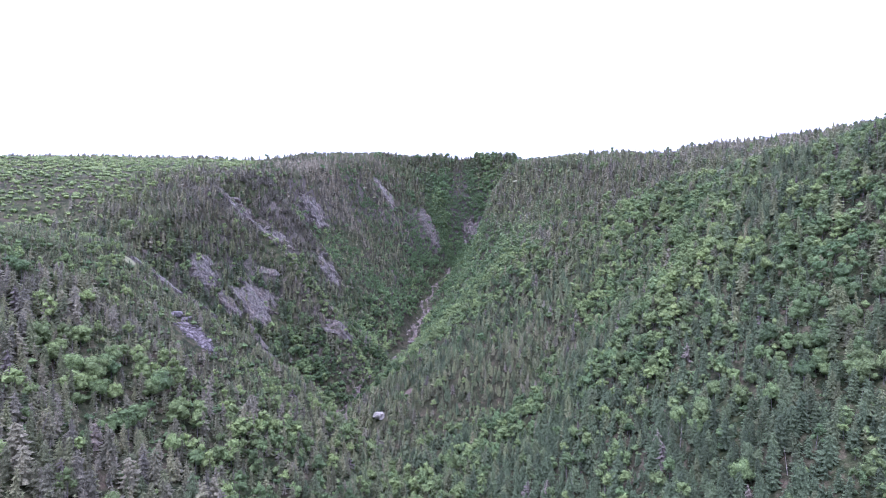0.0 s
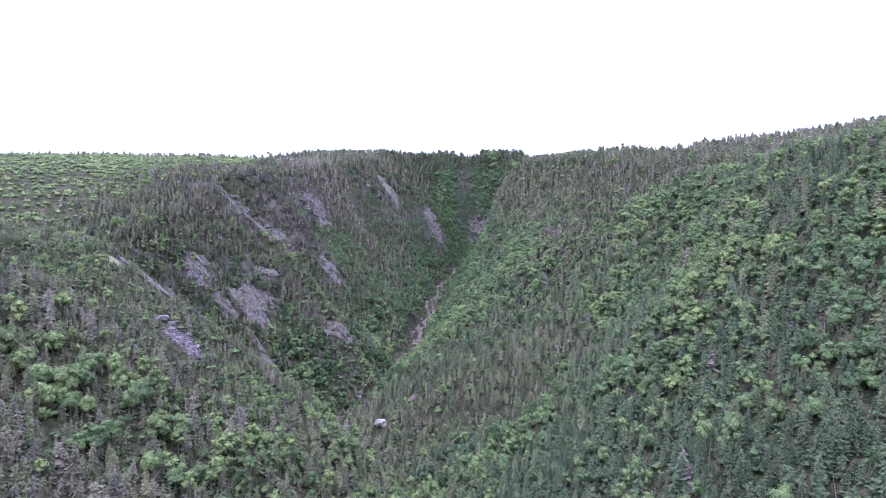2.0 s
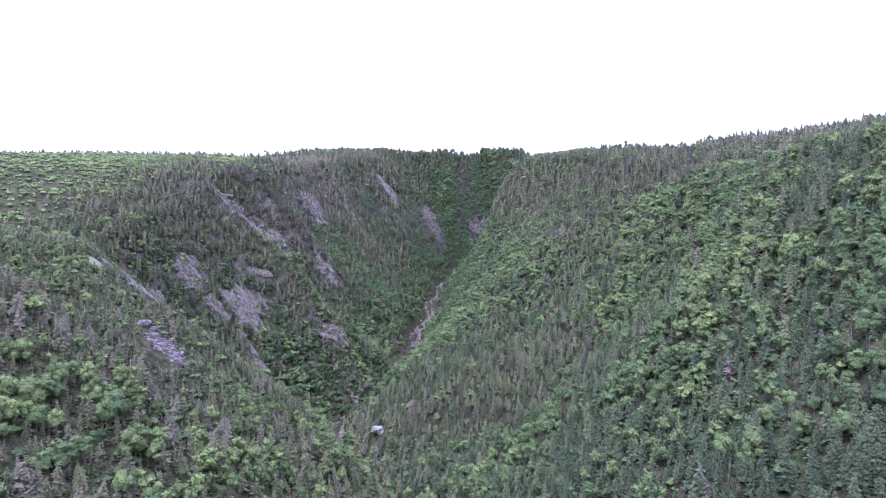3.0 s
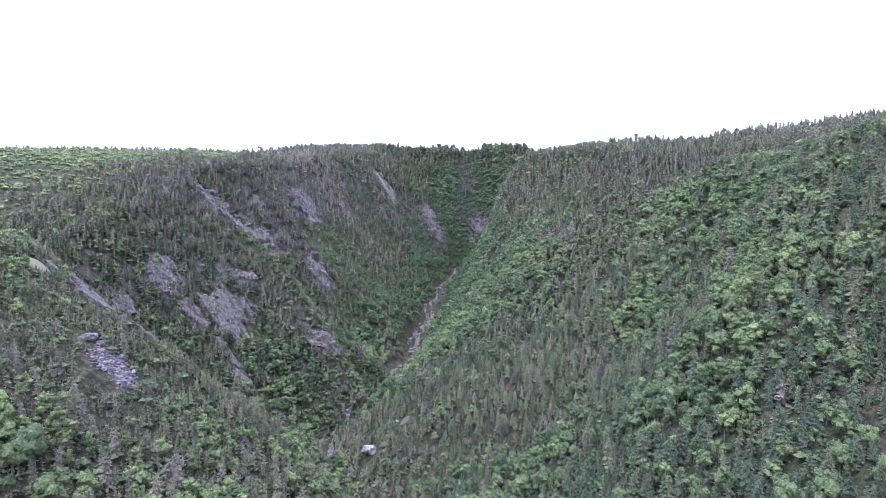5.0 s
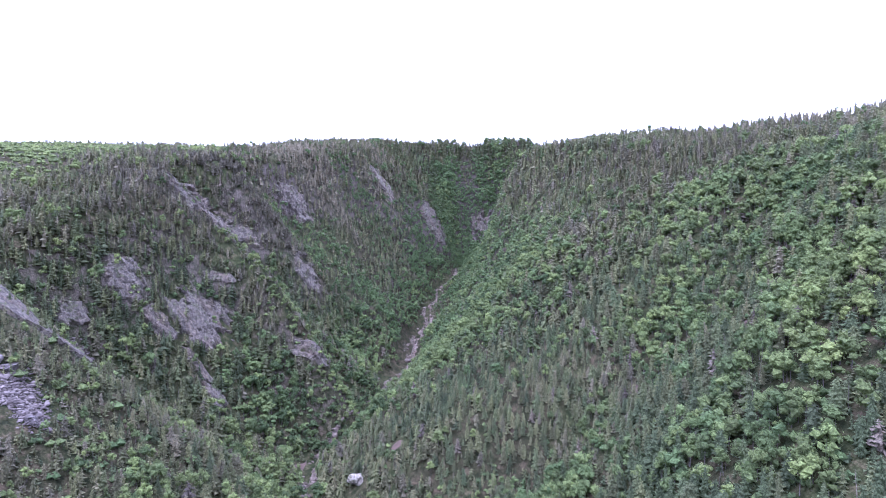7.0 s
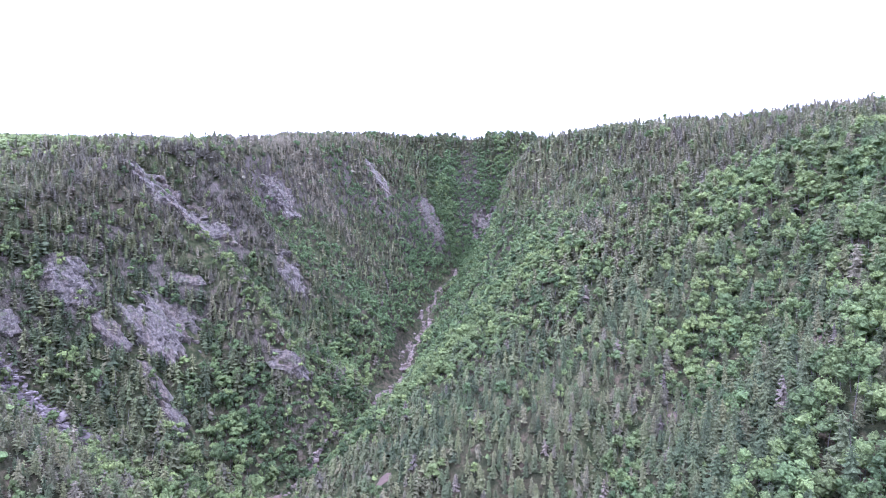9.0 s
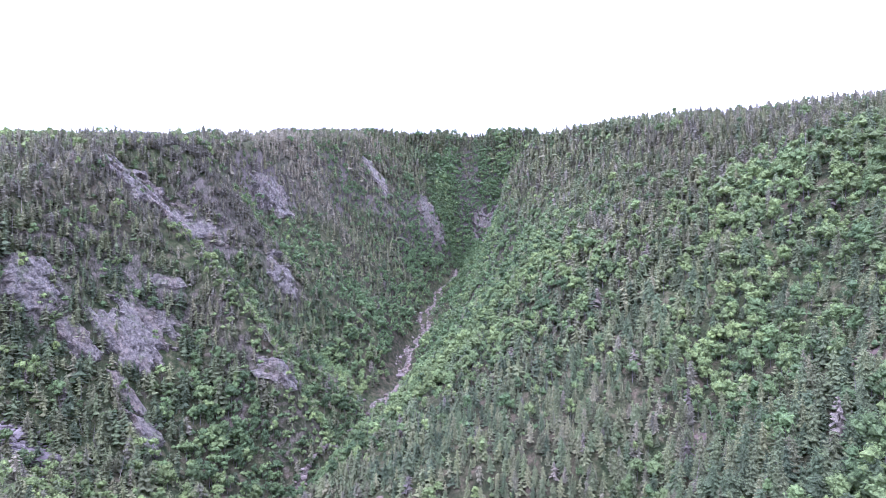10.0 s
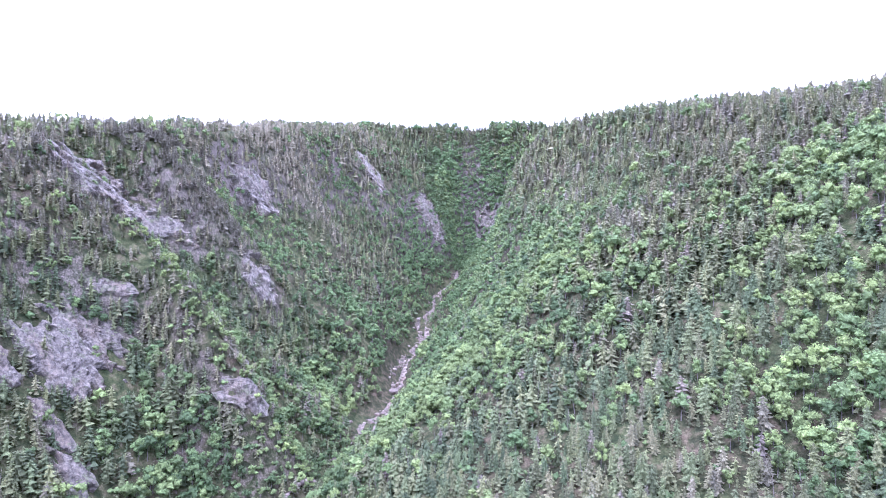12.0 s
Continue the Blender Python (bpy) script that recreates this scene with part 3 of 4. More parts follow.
def draped(name, cx, cy, rx, ry, mat, label, category, lift=0.12, seed=0, kind="structure"):
    """A ragged patch lying on the ground."""
    n, rings = 26, 6
    V, F = [(cx, cy, float(height(cx, cy)) + lift)], []
    for k in range(1, rings + 1):
        for i in range(n):
            a = 2 * math.pi * i / n
            q = k / rings * (1 + 0.35 * float(fbm(np.array(math.cos(a) * 1.5 + seed), np.array(math.sin(a) * 1.5), 87, 3)))
            x, y = cx + rx * q * math.cos(a), cy + ry * q * math.sin(a)
            V.append((x, y, float(height(x, y)) + lift + 0.1 * float(fbm(np.array(x), np.array(y), 88, 2)) - (0.35 if k == rings else 0)))
    for i in range(n):
        j = (i + 1) % n
        F.append((0, 1 + i, 1 + j))
        for k in range(rings - 1):
            a, b = 1 + k * n, 1 + (k + 1) * n
            F += [(a + i, b + i, b + j), (a + i, b + j, a + j)]
    return tagged(mesh_object(name, V, F, [mat], smooth=True), label, category, kind=kind)


draped("grass_ledge", -86, 155, 2.8, 1.7, M_GRASS, "pale yellow-green grass on a spur's ledge", "grass", seed=1)
draped("grass_slope", -76, 150, 2.8, 1.5, M_GRASS, "thin yellow-green heath on a spur's crest", "grass", seed=2)
draped("soil_bank", -43, 227, 2.6, 5.5, M_SOIL, "bare reddish soil bank above the stream", "soil", seed=3)
draped("soil_slip", -13, 212, 1.8, 1.8, M_SOIL, "bare brown soil slip on a wooded slope", "soil", seed=4)
draped("soil_slip", 62, 176, 2.2, 2.0, M_SOIL, "bare brown soil showing between trees", "soil", seed=5)
draped("soil_slip", 44, 190, 1.8, 2.2, M_SOIL, "bare brown soil showing between trees", "soil", seed=6)
for k, yk in enumerate((214.0, 291.0, 304.0, 333.0, 352.0)):
    draped("stream_pool", float(stream_at(yk)[0]), yk, 0.9, 1.7, M_WATER, "small dark pool among the stream stones", "water", 0.34, seed=7 + k)

boulder(-67.2, 142.3, 1.3, M_SCREE, "large flat-topped grey boulder above the scree", 1, -0.3, 0.8)
boulder(-64.6, 143.4, 0.9, M_SCREE, "small grey boulder at the top of the scree", 2)
boulder(-57.2, 137.2, 0.8, M_SCREE, "grey boulder lying in the scree", 3)
boulder(-23.4, 208.0, 1.7, M_PALE, "big pale cream boulder on the stream bank", 4, 0.6, 1.1)
boulder(-38.5, 212.0, 1.5, M_STONE, "reddish boulder in the stream bed", 5)
boulder(-40.0, 216.5, 1.1, M_STONE, "reddish boulder in the stream bed", 6)
for k in range(26):
    yk = 286 + 5.1 * k + PYR.uniform(-2, 2)
    xk = float(stream_at(yk)[0]) + PYR.uniform(-1, 1) * bed_width(yk) * 0.8
    boulder(xk, yk, PYR.uniform(0.6, 1.5), M_STONE, "pinkish boulder lying in the stream bed", 10 + k)


# ---------------------------------------------------------------- where trees stand
BARE = [(-60.5, 137.5, 5.6, 5.8), (-67, 142, 2.2, 2.2), (-86, 155, 2.8, 2.4), (-90, 205, 8, 2.2), (-23.4, 205, 3.5, 5), (-13, 212, 3, 3), (-42, 227, 3.5, 6)]


def openness(x, y, z):
    """1 where bare rock, scree or the stream's bed keeps trees away."""
    sx, sz = stream_at(y)
    w = np.interp(y, [195, 205, 215, 226, 236, 278, 289, 320, 400, 430, 500], [0.5, 0.5, 2.2, 2.2, 0.2, 0.3, 6.8, 6.2, 5.0, 3.4, 2.8])
    o = (np.abs(x - sx) < w + 1.2 * fbm(y / 9, y * 0 + 0.5, 31, 2)) & (y > 197) & (y < 500)
    for cx, cy, rx, ry in BARE:
        o |= (((x - cx) / rx) ** 2 + ((y - cy) / ry) ** 2 + 0.4 * fbm(x / 6, y / 6, 33, 2)) < 1
    for x0, x1, y0, y1, z0, z1, head in FACES:
        a = (np.abs(x - (x0 + x1) / 2) / ((x1 - x0) / 2)) if head else (np.abs(y - (y0 + y1) / 2) / ((y1 - y0) / 2))
        zz = np.abs(z + 2.0 - (z0 + z1) / 2) / ((z1 - z0) / 2)
        inside = (a ** 2 + zz ** 2 + 0.4 * fbm(x / 4, y / 4, 35, 2)) < 0.9
        o |= inside & (x > x0 - 6) & (x < x1 + 6) & (y > y0 - 5) & (y < y1 + 5) & (lattice(x * 7, y * 7, 3) < 0.86)
    return o


def scatter(rng, x0, x1, y0, y1, step):
    gx, gy = np.meshgrid(np.arange(x0, x1, step), np.arange(y0, y1, step))
    x = gx.ravel() + rng.uniform(-0.45, 0.45, gx.size) * step
    y = gy.ravel() + rng.uniform(-0.45, 0.45, gx.size) * step
    return x, y


def crest_share(x, y):
    """1 along the crest of the foremost buttress, where light birches grow."""
    best = np.zeros_like(x)
    for (x0, y0, _), (x1, y1, _) in zip(RIDGES[0][1:], RIDGES[0][2:]):
        dx, dy = x1 - x0, y1 - y0
        f = np.clip(((x - x0) * dx + (y - y0) * dy) / (dx * dx + dy * dy), 0, 1)
        best = np.maximum(best, np.exp(-(np.hypot(x - x0 - f * dx, y - y0 - f * dy) / 4.5) ** 2))
    return best


def plan_zones(x, y, z):
    """Share of broadleaved trees, mean tone of the spruces, and a factor on height."""
    sx, sz = stream_at(y)
    up = z - sz
    right = smoothstep(-4, 10, x - sx)
    n1, n2 = fbm(x / 22, y / 22, 41, 3), fbm(x / 45 + 9, y / 45, 43, 2)
    ridge = height(x, y) - 0.25 * (height(x, y + 13) + height(x, y - 13) + height(x + 6, y + 9) + height(x - 6, y - 9))
    ridge = np.clip(ridge / 6, -1, 1)
    floor = 1 - smoothstep(10, 30, up)
    deep = smoothstep(222, 248, y)
    band = right * deep * (1 - smoothstep(44, 80, up))                       # leafy apron under the wooded rim
    near_r = right * (1 - deep)
    spur = (1 - right) * (1 - smoothstep(165, 185, y))
    wall = (1 - right) * smoothstep(165, 185, y)
    plateau = smoothstep(140, 165, -x) * (1 - smoothstep(440, 520, y))
    leaf = 0.10 + 0.72 * band + near_r * (0.22 + 0.08 * (1 - smoothstep(165, 185, y)) + 0.60 * n1 + 0.25 * n2) + spur * (0.14 + 0.5 * n1 - 0.16 * smoothstep(24, 44, up) * (1 - 0.6 * smoothstep(125, 140, y)) + 0.55 * np.exp(-((x + 56) / 15) ** 2 - ((y - 116) / 13) ** 2))
    leaf += wall * (-0.02 + 0.66 * floor + 0.34 * n1) + 0.40 * plateau * (1 - smoothstep(112, 124, z)) + 0.35 * smoothstep(430, 500, y) * (1 - right * 0.4) * (1 - smoothstep(105, 128, z)) + 0.35 * n1 * right
    olive_foot = near_r * (1 - smoothstep(34, 62, up)) * smoothstep(178, 198, y)
    leaf -= 0.22 * wall * ridge
    leaf += 0.75 * crest_share(x, y) + 0.3 * right * smoothstep(60, 72, z) * smoothstep(180, 200, y) * (1 - smoothstep(232, 250, y)) * (1 - smoothstep(86, 92, z))
    leafy_gully = wall * smoothstep(322, 332, y) * (1 - smoothstep(372, 388, y)) * (1 - smoothstep(72, 84, z))
    grey_rib = wall * np.exp(-((y - 314) / 8) ** 2) * smoothstep(38, 60, z) + wall * np.exp(-((y - 398) / 10) ** 2) * smoothstep(45, 60, z)
    leaf += 0.6 * leafy_gully - 0.3 * grey_rib - 0.22 * smoothstep(500, 510, y) * smoothstep(75, 100, z)
    leaf += 0.5 * (fbm(x / 8.5, y / 8.5, 47, 2)) * (0.35 + leaf)                # clumps
    leaf -= 0.3 * olive_foot + 0.5 * smoothstep(128, 138, z) + 0.25 * right * deep * smoothstep(70, 95, up)
    tone = 0.25 + 0.42 * n2 - 0.08 * near_r + wall * (0.42 * smoothstep(55, 85, up) - 0.14) + 0.34 * right * deep * smoothstep(50, 85, up) + 0.14 * spur * smoothstep(12, 40, up) + 0.28 * olive_foot + 0.12 * near_r * n1
    # ribs lightened like sunlit edges, whole wall lifted in place of haze
    tone = tone + 0.26 * wall * ridge + 0.24 * wall + 0.35 * grey_rib
    tone = tone * (1 - 0.6 * spur) + spur * (0.30 + 0.30 * (1 - smoothstep(122, 140, y)) * smoothstep(14, 36, up))                                # olive scrub of the spur
    tall = 1 - 0.10 * wall * ridge - 0.48 * spur * smoothstep(26, 44, up) * smoothstep(118, 134, y) - 0.45 * plateau - 0.12 * wall * smoothstep(20, 50, up) - 0.12 * olive_foot - 0.3 * (1 - smoothstep(5, 11, np.abs(x - sx))) * deep
    tall = tall + 0.22 * smoothstep(88, 104, z) * (1 - plateau)
    return np.clip(leaf, 0.03, 0.93), tone, tall


def stuff(name, shapes, x, y, z, h, rng, mats, label, category, tones, lean=0.035):
    """Many trees of one kind as one mesh."""
    V, F, M, T, o = [], [], [], [], 0
    pick = rng.integers(0, len(shapes), len(x))
    for k, (v, f, trunk) in enumerate(shapes):
        i = np.nonzero(pick == k)[0]
        if not len(i):
            continue
        a = rng.uniform(0, 6.283, len(i))
        s = h[i]
        wide = s * rng.uniform(0.8, 1.25, len(i))
        tilt = rng.normal(0, lean, (len(i), 2))
        c, n = np.cos(a), np.sin(a)
        vx = (v[None, :, 0] * c[:, None] - v[None, :, 1] * n[:, None]) * wide[:, None]
        vy = (v[None, :, 0] * n[:, None] + v[None, :, 1] * c[:, None]) * wide[:, None]
        vz = v[None, :, 2] * s[:, None]
        P = np.stack([vx + vz * tilt[:, :1] + x[i][:, None], vy + vz * tilt[:, 1:] + y[i][:, None], vz + z[i][:, None]], -1)
        V.append(P.reshape(-1, 3))
        F.append((f[None] + (np.arange(len(i)) * len(v))[:, None, None] + o).reshape(-1, 3))
        mi = np.ones(len(f), int)
        mi[:trunk] = 0
        M.append(np.tile(mi, len(i)))
        T.append(np.repeat(tones[i], len(v)))
        o += len(i) * len(v)
    ob = mesh_object(name, np.concatenate(V), np.concatenate(F), mats, mat_index=np.concatenate(M), tone=np.concatenate(T))
    return tagged(ob, label, category, kind="stuff")


def shrub_shape(rng):
    """A low bush: two uneven clumps and a few upturned sprays."""
    V, F = spire(3, 1.0, 0.02, 0.01, 0.4)
    trunk = len(F)
    cv, cf = CLUMPS[0]
    for n in range(2):
        a, rad = 2.9 * n + rng.uniform(-0.6, 0.6), rng.uniform(0.38, 0.55)
        o = len(V)
        V += [(0.36 * math.cos(a) + v.x * rad * rng.uniform(0.7, 1.2), 0.36 * math.sin(a) + v.y * rad * rng.uniform(0.7, 1.2), 0.42 + v.z * rad * rng.uniform(0.7, 1.1)) for v in cv]
        F += [(o + i, o + j, o + k) for i, j, k in cf]
    for i in range(7):
        a, q = i * 2.4 + rng.uniform(-0.4, 0.4), math.sqrt((i + 0.5) / 7)
        p = Vector((0.7 * q * math.cos(a), 0.7 * q * math.sin(a), 0.2 + 0.65 * math.sqrt(max(0.04, 1 - q * q)) * rng.uniform(0.7, 1.15)))
        nrm = (p + Vector((rng.uniform(-0.4, 0.4), rng.uniform(-0.4, 0.4), 0.4))).normalized()
        t = Matrix.Rotation(rng.uniform(0, 6.28), 3, nrm) @ nrm.orthogonal().normalized()
        b, s, o = nrm.cross(t), rng.uniform(0.16, 0.26), len(V)
        V += [tuple(p + t * s), tuple(p - t * s * 0.5 + b * s * 0.8), tuple(p - t * s * 0.5 - b * s * 0.7 - nrm * s * 0.25)]
        F.append((o, o + 1, o + 2))
    return np.array(V), np.array(F), trunk


PY = random.Random(11)
SPRUCES = [spruce_shape(PY, 1.0, PY.uniform(0.22, 0.30), 40, 4, width=0.28, body=0.5, fold=False) for _ in range(14)]
SPRUCES_FINE = [spruce_shape(PY, 1.0, PY.uniform(0.21, 0.29), 56, 4, width=0.235, body=0.6) for _ in range(14)]
LEAFIES_FINE = [leafy_shape(PY, 1.0, PY.uniform(0.26, 0.36), 150, 7, size=0.125, level=0) for _ in range(12)]
LEAFIES = [leafy_shape(PY, 1.0, PY.uniform(0.28, 0.38), 84, 6, size=0.165, level=0) for _ in range(10)]
SPRUCES_FAR = [spruce_shape(PY, 1.0, PY.uniform(0.25, 0.34), 14, 3, width=0.38, body=0.5, fold=False) for _ in range(10)]
LEAFIES_FAR = [leafy_shape(PY, 1.0, PY.uniform(0.36, 0.48), 15, 3, size=0.26, level=0) for _ in range(8)]
SNAGS = [snag_shape(PY, 1.0, 11) for _ in range(5)]


def wedge(x, y):
    """The stretch of valley that lies open to the approach."""
    return (y > 64) & (x < 20 + 0.83 * y) & (x > -20 - 0.83 * y)


def behind_rim(x, y):
    """The flat ground well back from the rims of the inner canyon, where nothing shows."""
    right, left = np.interp(y, Y_FINE, LINES[7][0]), np.interp(y, Y_FINE, LINES[1][0])
    return (y > 300) & (((x > right + 45) & (x < 0.42 * y)) | ((x < left - 28) & (x > -0.40 * y))) & (y < 520)


def forest():
    x, y = scatter(RNG, -135, 125, 66, 554, 0.95)
    xo, yo = scatter(RNG, -420, 480, 150, 610, 3.2)
    out = (xo < -135) | ((xo > 125) & (RNG.random(len(xo)) < 0.35))
    out &= (yo < 575 - 0.12 * np.abs(xo)) & ((xo > -150) | (RNG.random(len(xo)) < 0.45))
    xh, yh = scatter(RNG, -15, 56, 508, 541, 0.95)                 # the steep head wall
    far = np.concatenate([np.zeros(len(x), bool), np.ones(out.sum() + len(xh), bool)])
    x, y = np.concatenate([x, xo[out], xh]), np.concatenate([y, yo[out], yh])
    z = height(x, y)
    slope = np.hypot(height(x + 1.5, y) - height(x - 1.5, y), height(x, y + 1.5) - height(x, y - 1.5)) / 3
    keep = wedge(x, y) & ~openness(x, y, z) & ~behind_rim(x, y)
    keep &= RNG.random(len(x)) < np.where(far, 1.0, np.clip(0.21 * np.clip(np.sqrt(1 + slope ** 2), 1, 2.5) * np.where(y > 500, 1.2, np.where(y > 330, 0.66, 1.0)) * np.where((x > 0) & (y > 150) & (y < 262), 1.28, 1.0), 0, 1))
    return x[keep], y[keep], z[keep] - 0.15, far[keep] | (y[keep] > 330)


def near(x, y):
    return ((x > 44) & (x < 82) & (y > 92) & (y < 116)) | ((x > -78) & (x < -49) & (y > 96) & (y < 114))


xa, ya, za, fara = forest()
n_all = len(xa)
leaf_p, tone_m, tall_m = plan_zones(xa, ya, za)
leafy = RNG.random(n_all) < leaf_p
stay = ~leafy | (RNG.random(n_all) < 0.80)
xa, ya, za, fara, leaf_p, tone_m, tall_m, leafy = (v[stay] for v in (xa, ya, za, fara, leaf_p, tone_m, tall_m, leafy))
n_all = len(xa)
snag = ~leafy & (RNG.random(n_all) < 0.06)
faded = ~leafy & ~snag & ~near(xa, ya) & (RNG.random(n_all) < 0.016)
tall = tall_m * np.clip(RNG.normal(1.0, 0.2, n_all) + 0.2 * fbm(xa / 20, ya / 20, 51, 2), 0.5, 1.42)
hs, hl = 4.6 * tall, 4.5 * tall * np.where((ya > 505) & (np.abs(xa) < 70), 1.12, 1.0)
hs = np.where(RNG.random(n_all) < 0.35, hs * RNG.uniform(0.45, 0.8, n_all), hs)
tone_s = np.clip(tone_m + RNG.normal(0, 0.22, n_all), 0.02, 0.98)
# the drop in birch tone past y 200 to 240 stands in for haze
tone_l = np.clip(0.42 - 0.2 * smoothstep(320, 335, ya) * (xa < -25) - 0.2 * smoothstep(400, 470, ya) + 0.45 * fbm(xa / 25, ya / 25, 63, 2) + 0.25 * smoothstep(120, 150, -xa) - 0.22 * smoothstep(200, 240, ya) * smoothstep(-130, -110, xa) + 0.5 * crest_share(xa, ya) + RNG.normal(0, 0.17, n_all), 0.02, 0.98)
close = near(xa, ya)
xb, yb = scatter(RNG, -130, 118, 66, 300, 2.0)
sel = (yb < 190) | (RNG.random(len(xb)) < 0.7 - 0.3 * (yb > 330))
xb, yb = xb[sel], yb[sel]
zb = height(xb, yb)
sel = wedge(xb, yb) & (~openness(xb, yb, zb) | ((xb < -60) & (yb > 215) & (RNG.random(len(xb)) < 0.3)))
xb, yb, zb = xb[sel], yb[sel], zb[sel] - 0.1
SHRUBS = [shrub_shape(PY) for _ in range(6)]
leaf_b, tone_b, _ = plan_zones(xb, yb, zb)
xq, yq = scatter(RNG, -100, -38, 104, 168, 1.25)                 # heath of the spur
sel = wedge(xq, yq) & ~openness(xq, yq, height(xq, yq))
xq, yq = xq[sel], yq[sel]
stuff("spur_heath", SPRUCES_FAR, xq, yq, height(xq, yq) - 0.1, RNG.uniform(0.8, 2.0, len(xq)), RNG, [M_BARK, M_NEEDLE], "low olive heath and dwarf firs on the spur", "undergrowth",
      np.clip(0.45 + RNG.normal(0, 0.2, len(xq)), 0.02, 0.98))
xp, yp = RNG.uniform(-330, -138, 5600), RNG.uniform(150, 480, 5600)                # low scrub of the plateau
sel = wedge(xp, yp)
xp, yp = xp[sel], yp[sel]
stuff("plateau_scrub", SHRUBS, xp, yp, height(xp, yp) - 0.1, RNG.uniform(0.9, 2.1, len(xp)), RNG, [M_BARK, M_LEAF], "low yellow-green scrub covering the plateau", "undergrowth",
      np.clip(0.72 + 0.4 * fbm(xp / 40, yp / 40, 67, 3) + RNG.normal(0, 0.14, len(xp)), 0.02, 0.98))
green = RNG.random(len(xb)) < 0.15 + 0.7 * leaf_b
for name, shapes, pick, mat, tones, size, label in (
        ("leafy_undergrowth", SHRUBS, green, M_LEAF, np.clip(0.25 + RNG.normal(0, 0.2, len(xb)), 0.02, 0.95), (0.7, 1.8), "low green bushes between the trees"),
        ("fir_undergrowth", SPRUCES_FAR, ~green, M_NEEDLE, np.clip(tone_b + RNG.normal(0, 0.2, len(xb)), 0.02, 0.98), (1.2, 2.9), "low young firs growing between the trees")):
    stuff(name, shapes, xb[pick], yb[pick], zb[pick], RNG.uniform(*size, pick.sum()), RNG, [M_BARK, mat], label, "undergrowth", tones[pick])
fine = ((ya < 168) | ((xa > 0) & (ya < 224))) & ~fara & ~close
close_or_fine = close | fine
groups = (("hillside_spruces", SPRUCES_FINE, ~leafy & ~snag & ~faded & fine, hs, [M_BARK, M_NEEDLE], tone_s, "close-set dark and grey-green spruces on the near slopes", "forest", 0.035),
          ("hillside_birches", LEAFIES_FINE, leafy & fine, hl, [M_BARK, M_LEAF], tone_l, "bright green leafy birches on the near slopes", "forest", 0.06),
          ("spruce_forest", SPRUCES, ~leafy & ~snag & ~faded & ~fara & ~close_or_fine, hs, [M_BARK, M_NEEDLE], tone_s, "dense grey-green spruces covering the canyon slopes", "forest", 0.035),
          ("distant_spruce_forest", SPRUCES_FAR, ~leafy & ~snag & ~faded & fara & ~close, hs, [M_BARK, M_NEEDLE], tone_s, "grey-green spruces along the far canyon rim", "forest", 0.03),
          ("birch_forest", LEAFIES, leafy & ~fara & ~close_or_fine, hl, [M_BARK, M_LEAF], tone_l, "bright green birches among the spruces", "forest", 0.06),
          ("distant_birch_forest", LEAFIES_FAR, leafy & fara & ~close, hl, [M_BARK, M_LEAF], tone_l, "light green birch scrub of the far plateau", "forest", 0.05),
          ("faded_spruces", SPRUCES, faded, hs, [M_DEAD, M_SNAG], tone_s, "dead pinkish-grey spruces still holding their twigs", "dead trees", 0.05),
          ("dead_tree_stand", SNAGS, snag & ~close, hs * 0.95, [M_DEAD, M_DEAD], tone_s, "bare grey dead spruces scattered through the forest", "dead trees", 0.09))
for name, shapes, sel, hh, mats, tones, label, cat, lean in groups:
    stuff(name, shapes, xa[sel], ya[sel], za[sel], hh[sel], RNG, mats, label, cat, tones[sel], lean)


# the same forest goes on beside and behind the flight
xc, yc = scatter(RNG, -330, 330, -150, 330, 8.0)
xd, yd = scatter(RNG, -110, 110, -60, 68, 3.4)
xc, yc = np.concatenate([xc, xd]), np.concatenate([yc, yd])
zc = height(xc, yc)
sel = ~wedge(xc, yc) & (np.abs(xc) < 190 + 0.4 * np.abs(yc)) & ~((np.abs(xc - stream_at(yc)[0]) < 4) & (yc > -60)) & (RNG.random(len(xc)) < 0.75)
xc, yc, zc = xc[sel], yc[sel], zc[sel] - 0.2
leaf_c, tone_c, tall_c = plan_zones(xc, yc, zc)
leafy_c = RNG.random(len(xc)) < leaf_c
for name, shapes, sel, base, mats, tones, label in (
        ("outlying_spruce_forest", SPRUCES_FAR, ~leafy_c, 5.6, [M_BARK, M_NEEDLE], tone_c, "dense spruces on the lower canyon slopes"),
        ("outlying_birch_forest", LEAFIES_FAR, leafy_c, 5.4, [M_BARK, M_LEAF], 0.3 + 0.4 * leaf_c, "leafy birches on the lower canyon slopes")):
    stuff(name, shapes, xc[sel], yc[sel], zc[sel], base * tall_c[sel] * RNG.uniform(0.7, 1.3, sel.sum()), RNG, mats, label, "forest",
          np.clip(tones[sel] + RNG.normal(0, 0.17, sel.sum()), 0.02, 0.98))


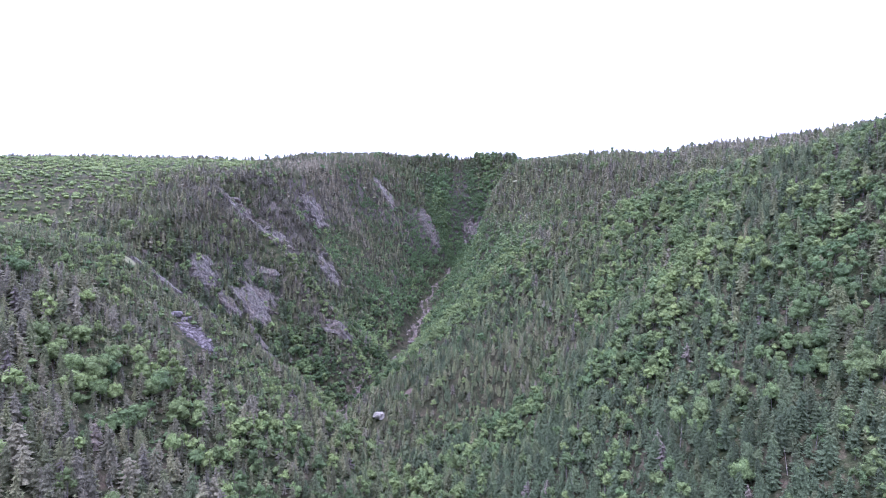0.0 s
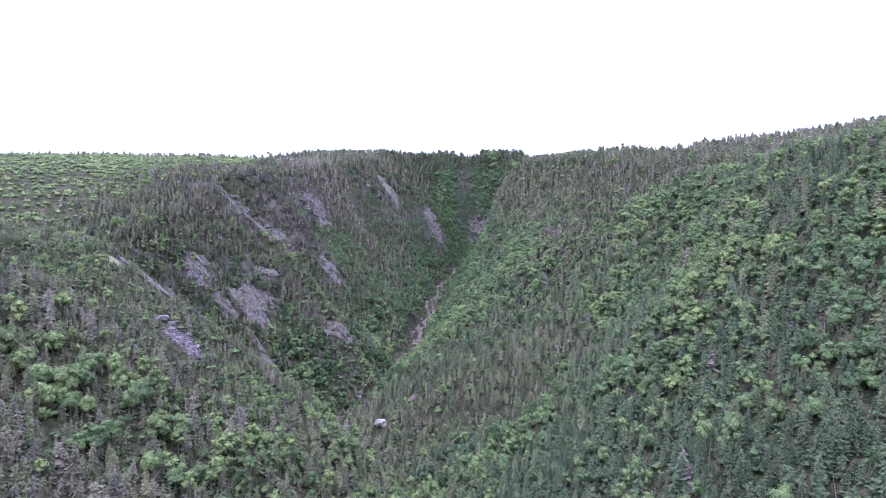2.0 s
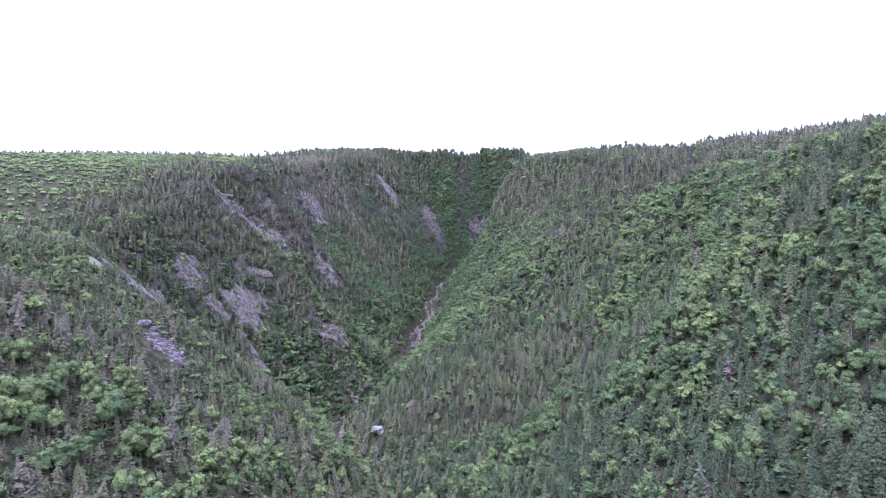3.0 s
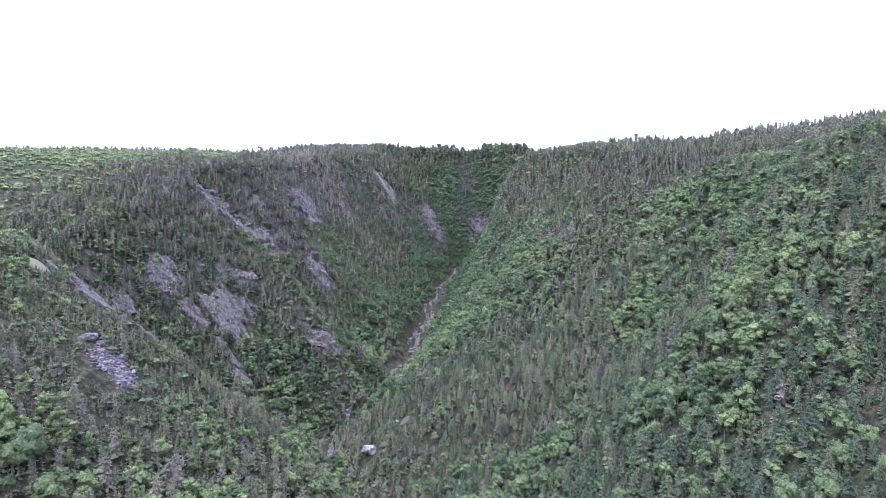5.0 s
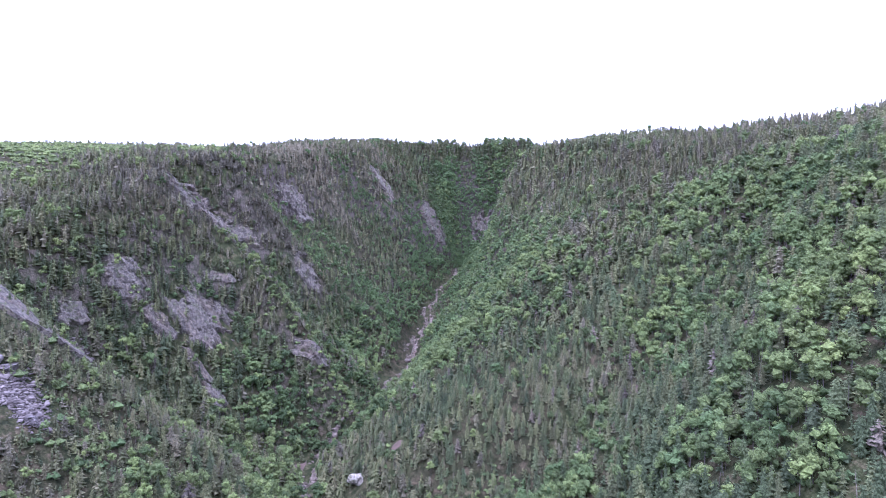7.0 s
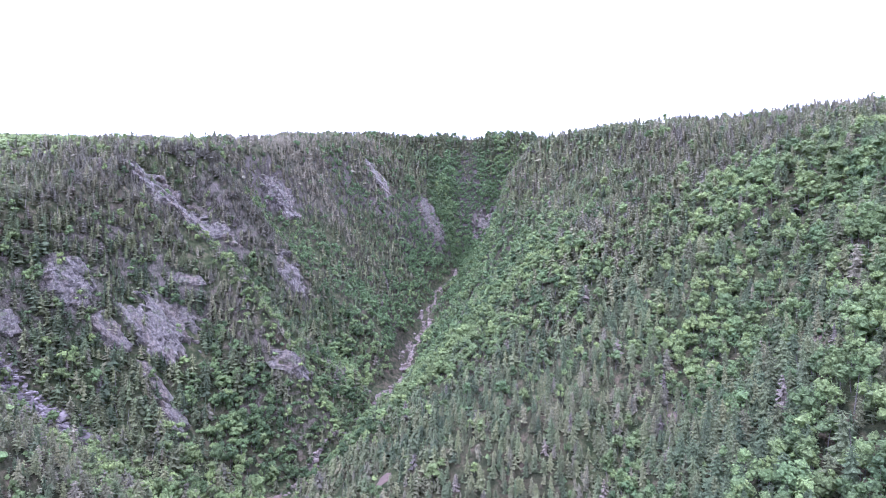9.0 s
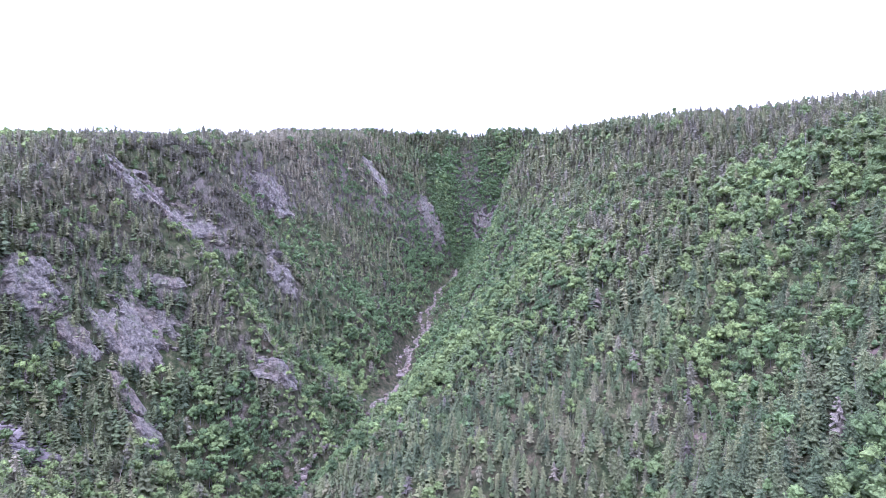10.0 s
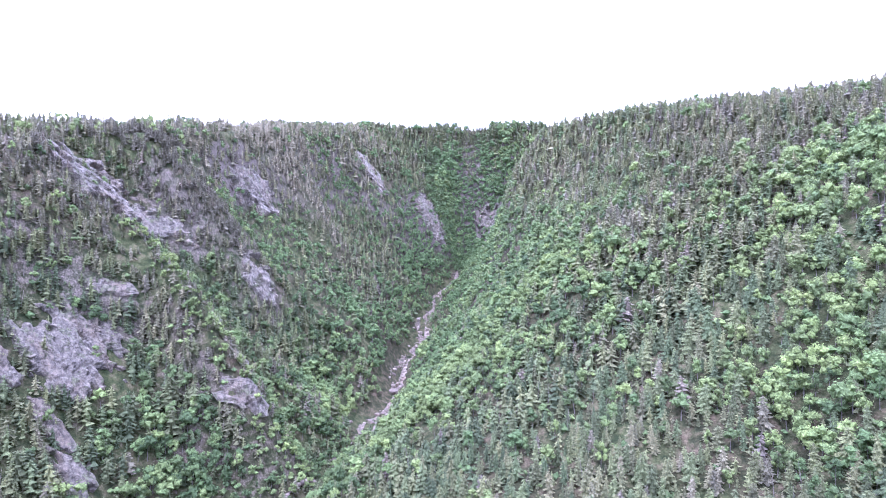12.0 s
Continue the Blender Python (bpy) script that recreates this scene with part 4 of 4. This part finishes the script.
# ---------------------------------------------------------------- the nearest trees, one by one
def tree_thing(name, shape, mats, label, category, group, tone):
    v, f, trunk = shape
    root = new(name)
    root.empty_display_size = 0.5
    tagged(root, label, category, group)
    tv = f[:trunk].max() + 1
    mesh_object("trunk", v[:tv], f[:trunk], [mats[0]], root, tone=np.full(tv, tone))
    mesh_object("branches" if category == "dead tree" else "crown", v[tv:], f[trunk:] - tv, [mats[1]], root, tone=np.full(len(v) - tv, tone))
    return root


def plant_near():
    kinds = [("spruce", ~leafy & ~snag & close, hs, 6), ("birch", leafy & close, hl, 6), ("dead_tree", snag & close, hs, 4)]
    total = {}
    for kind, sel, hh, count in kinds:
        protos = []
        for k in range(count):
            tone = (k + 0.5) / count
            if kind == "spruce":
                words = ("dark green", "deep green", "olive green", "grey-green", "dull grey-green", "mauve-grey")[k]
                protos.append(tree_thing("spruce_tree", spruce_shape(PY, 1.0, PY.uniform(0.18, 0.27), 120, 6, sides=6, width=0.22), [M_BARK, M_NEEDLE],
                                         words + " spruce with drooping boughs on a slope", "spruce", "spruces nearest the flight", tone * 0.9))
            elif kind == "birch":
                words = ("bright green", "fresh green", "pale green", "yellow-green", "light green", "deep green")[k]
                protos.append(tree_thing("birch_tree", leafy_shape(PY, 1.0, PY.uniform(0.30, 0.44), 520, 11, size=0.10, sides=6), [M_BARK, M_LEAF],
                                         words + " leafy birch with a rounded crown", "birch", "birches nearest the flight", tone * 0.9))
            else:
                protos.append(tree_thing("dead_tree", snag_shape(PY, 1.0, 34), [M_DEAD, M_DEAD], "bare grey dead spruce with broken twigs", "dead tree",
                                         "dead trees nearest the flight", tone))
        ids = np.nonzero(sel)[0]
        used = {}
        for i in ids:
            t = (tone_s if kind != "birch" else tone_l)[i]
            k = int(min(count - 1, t * count))
            s = float(hh[i])
            m = pose(xa[i], ya[i], za[i], RNG.normal(0, 2.5), RNG.normal(0, 2.5), RNG.uniform(0, 360)) @ Matrix.Diagonal((s * RNG.uniform(0.85, 1.2), s * RNG.uniform(0.85, 1.2), s, 1))
            if k in used:
                copy_thing(protos[k], m)
            else:
                used[k] = m
        for k in range(count):
            if k in used:
                protos[k].matrix_basis = used[k]
            else:
                for o in (*protos[k].children_recursive, protos[k]):
                    bpy.data.objects.remove(o)
        total[kind] = len(ids)
    return total


NEAR_COUNT = plant_near()
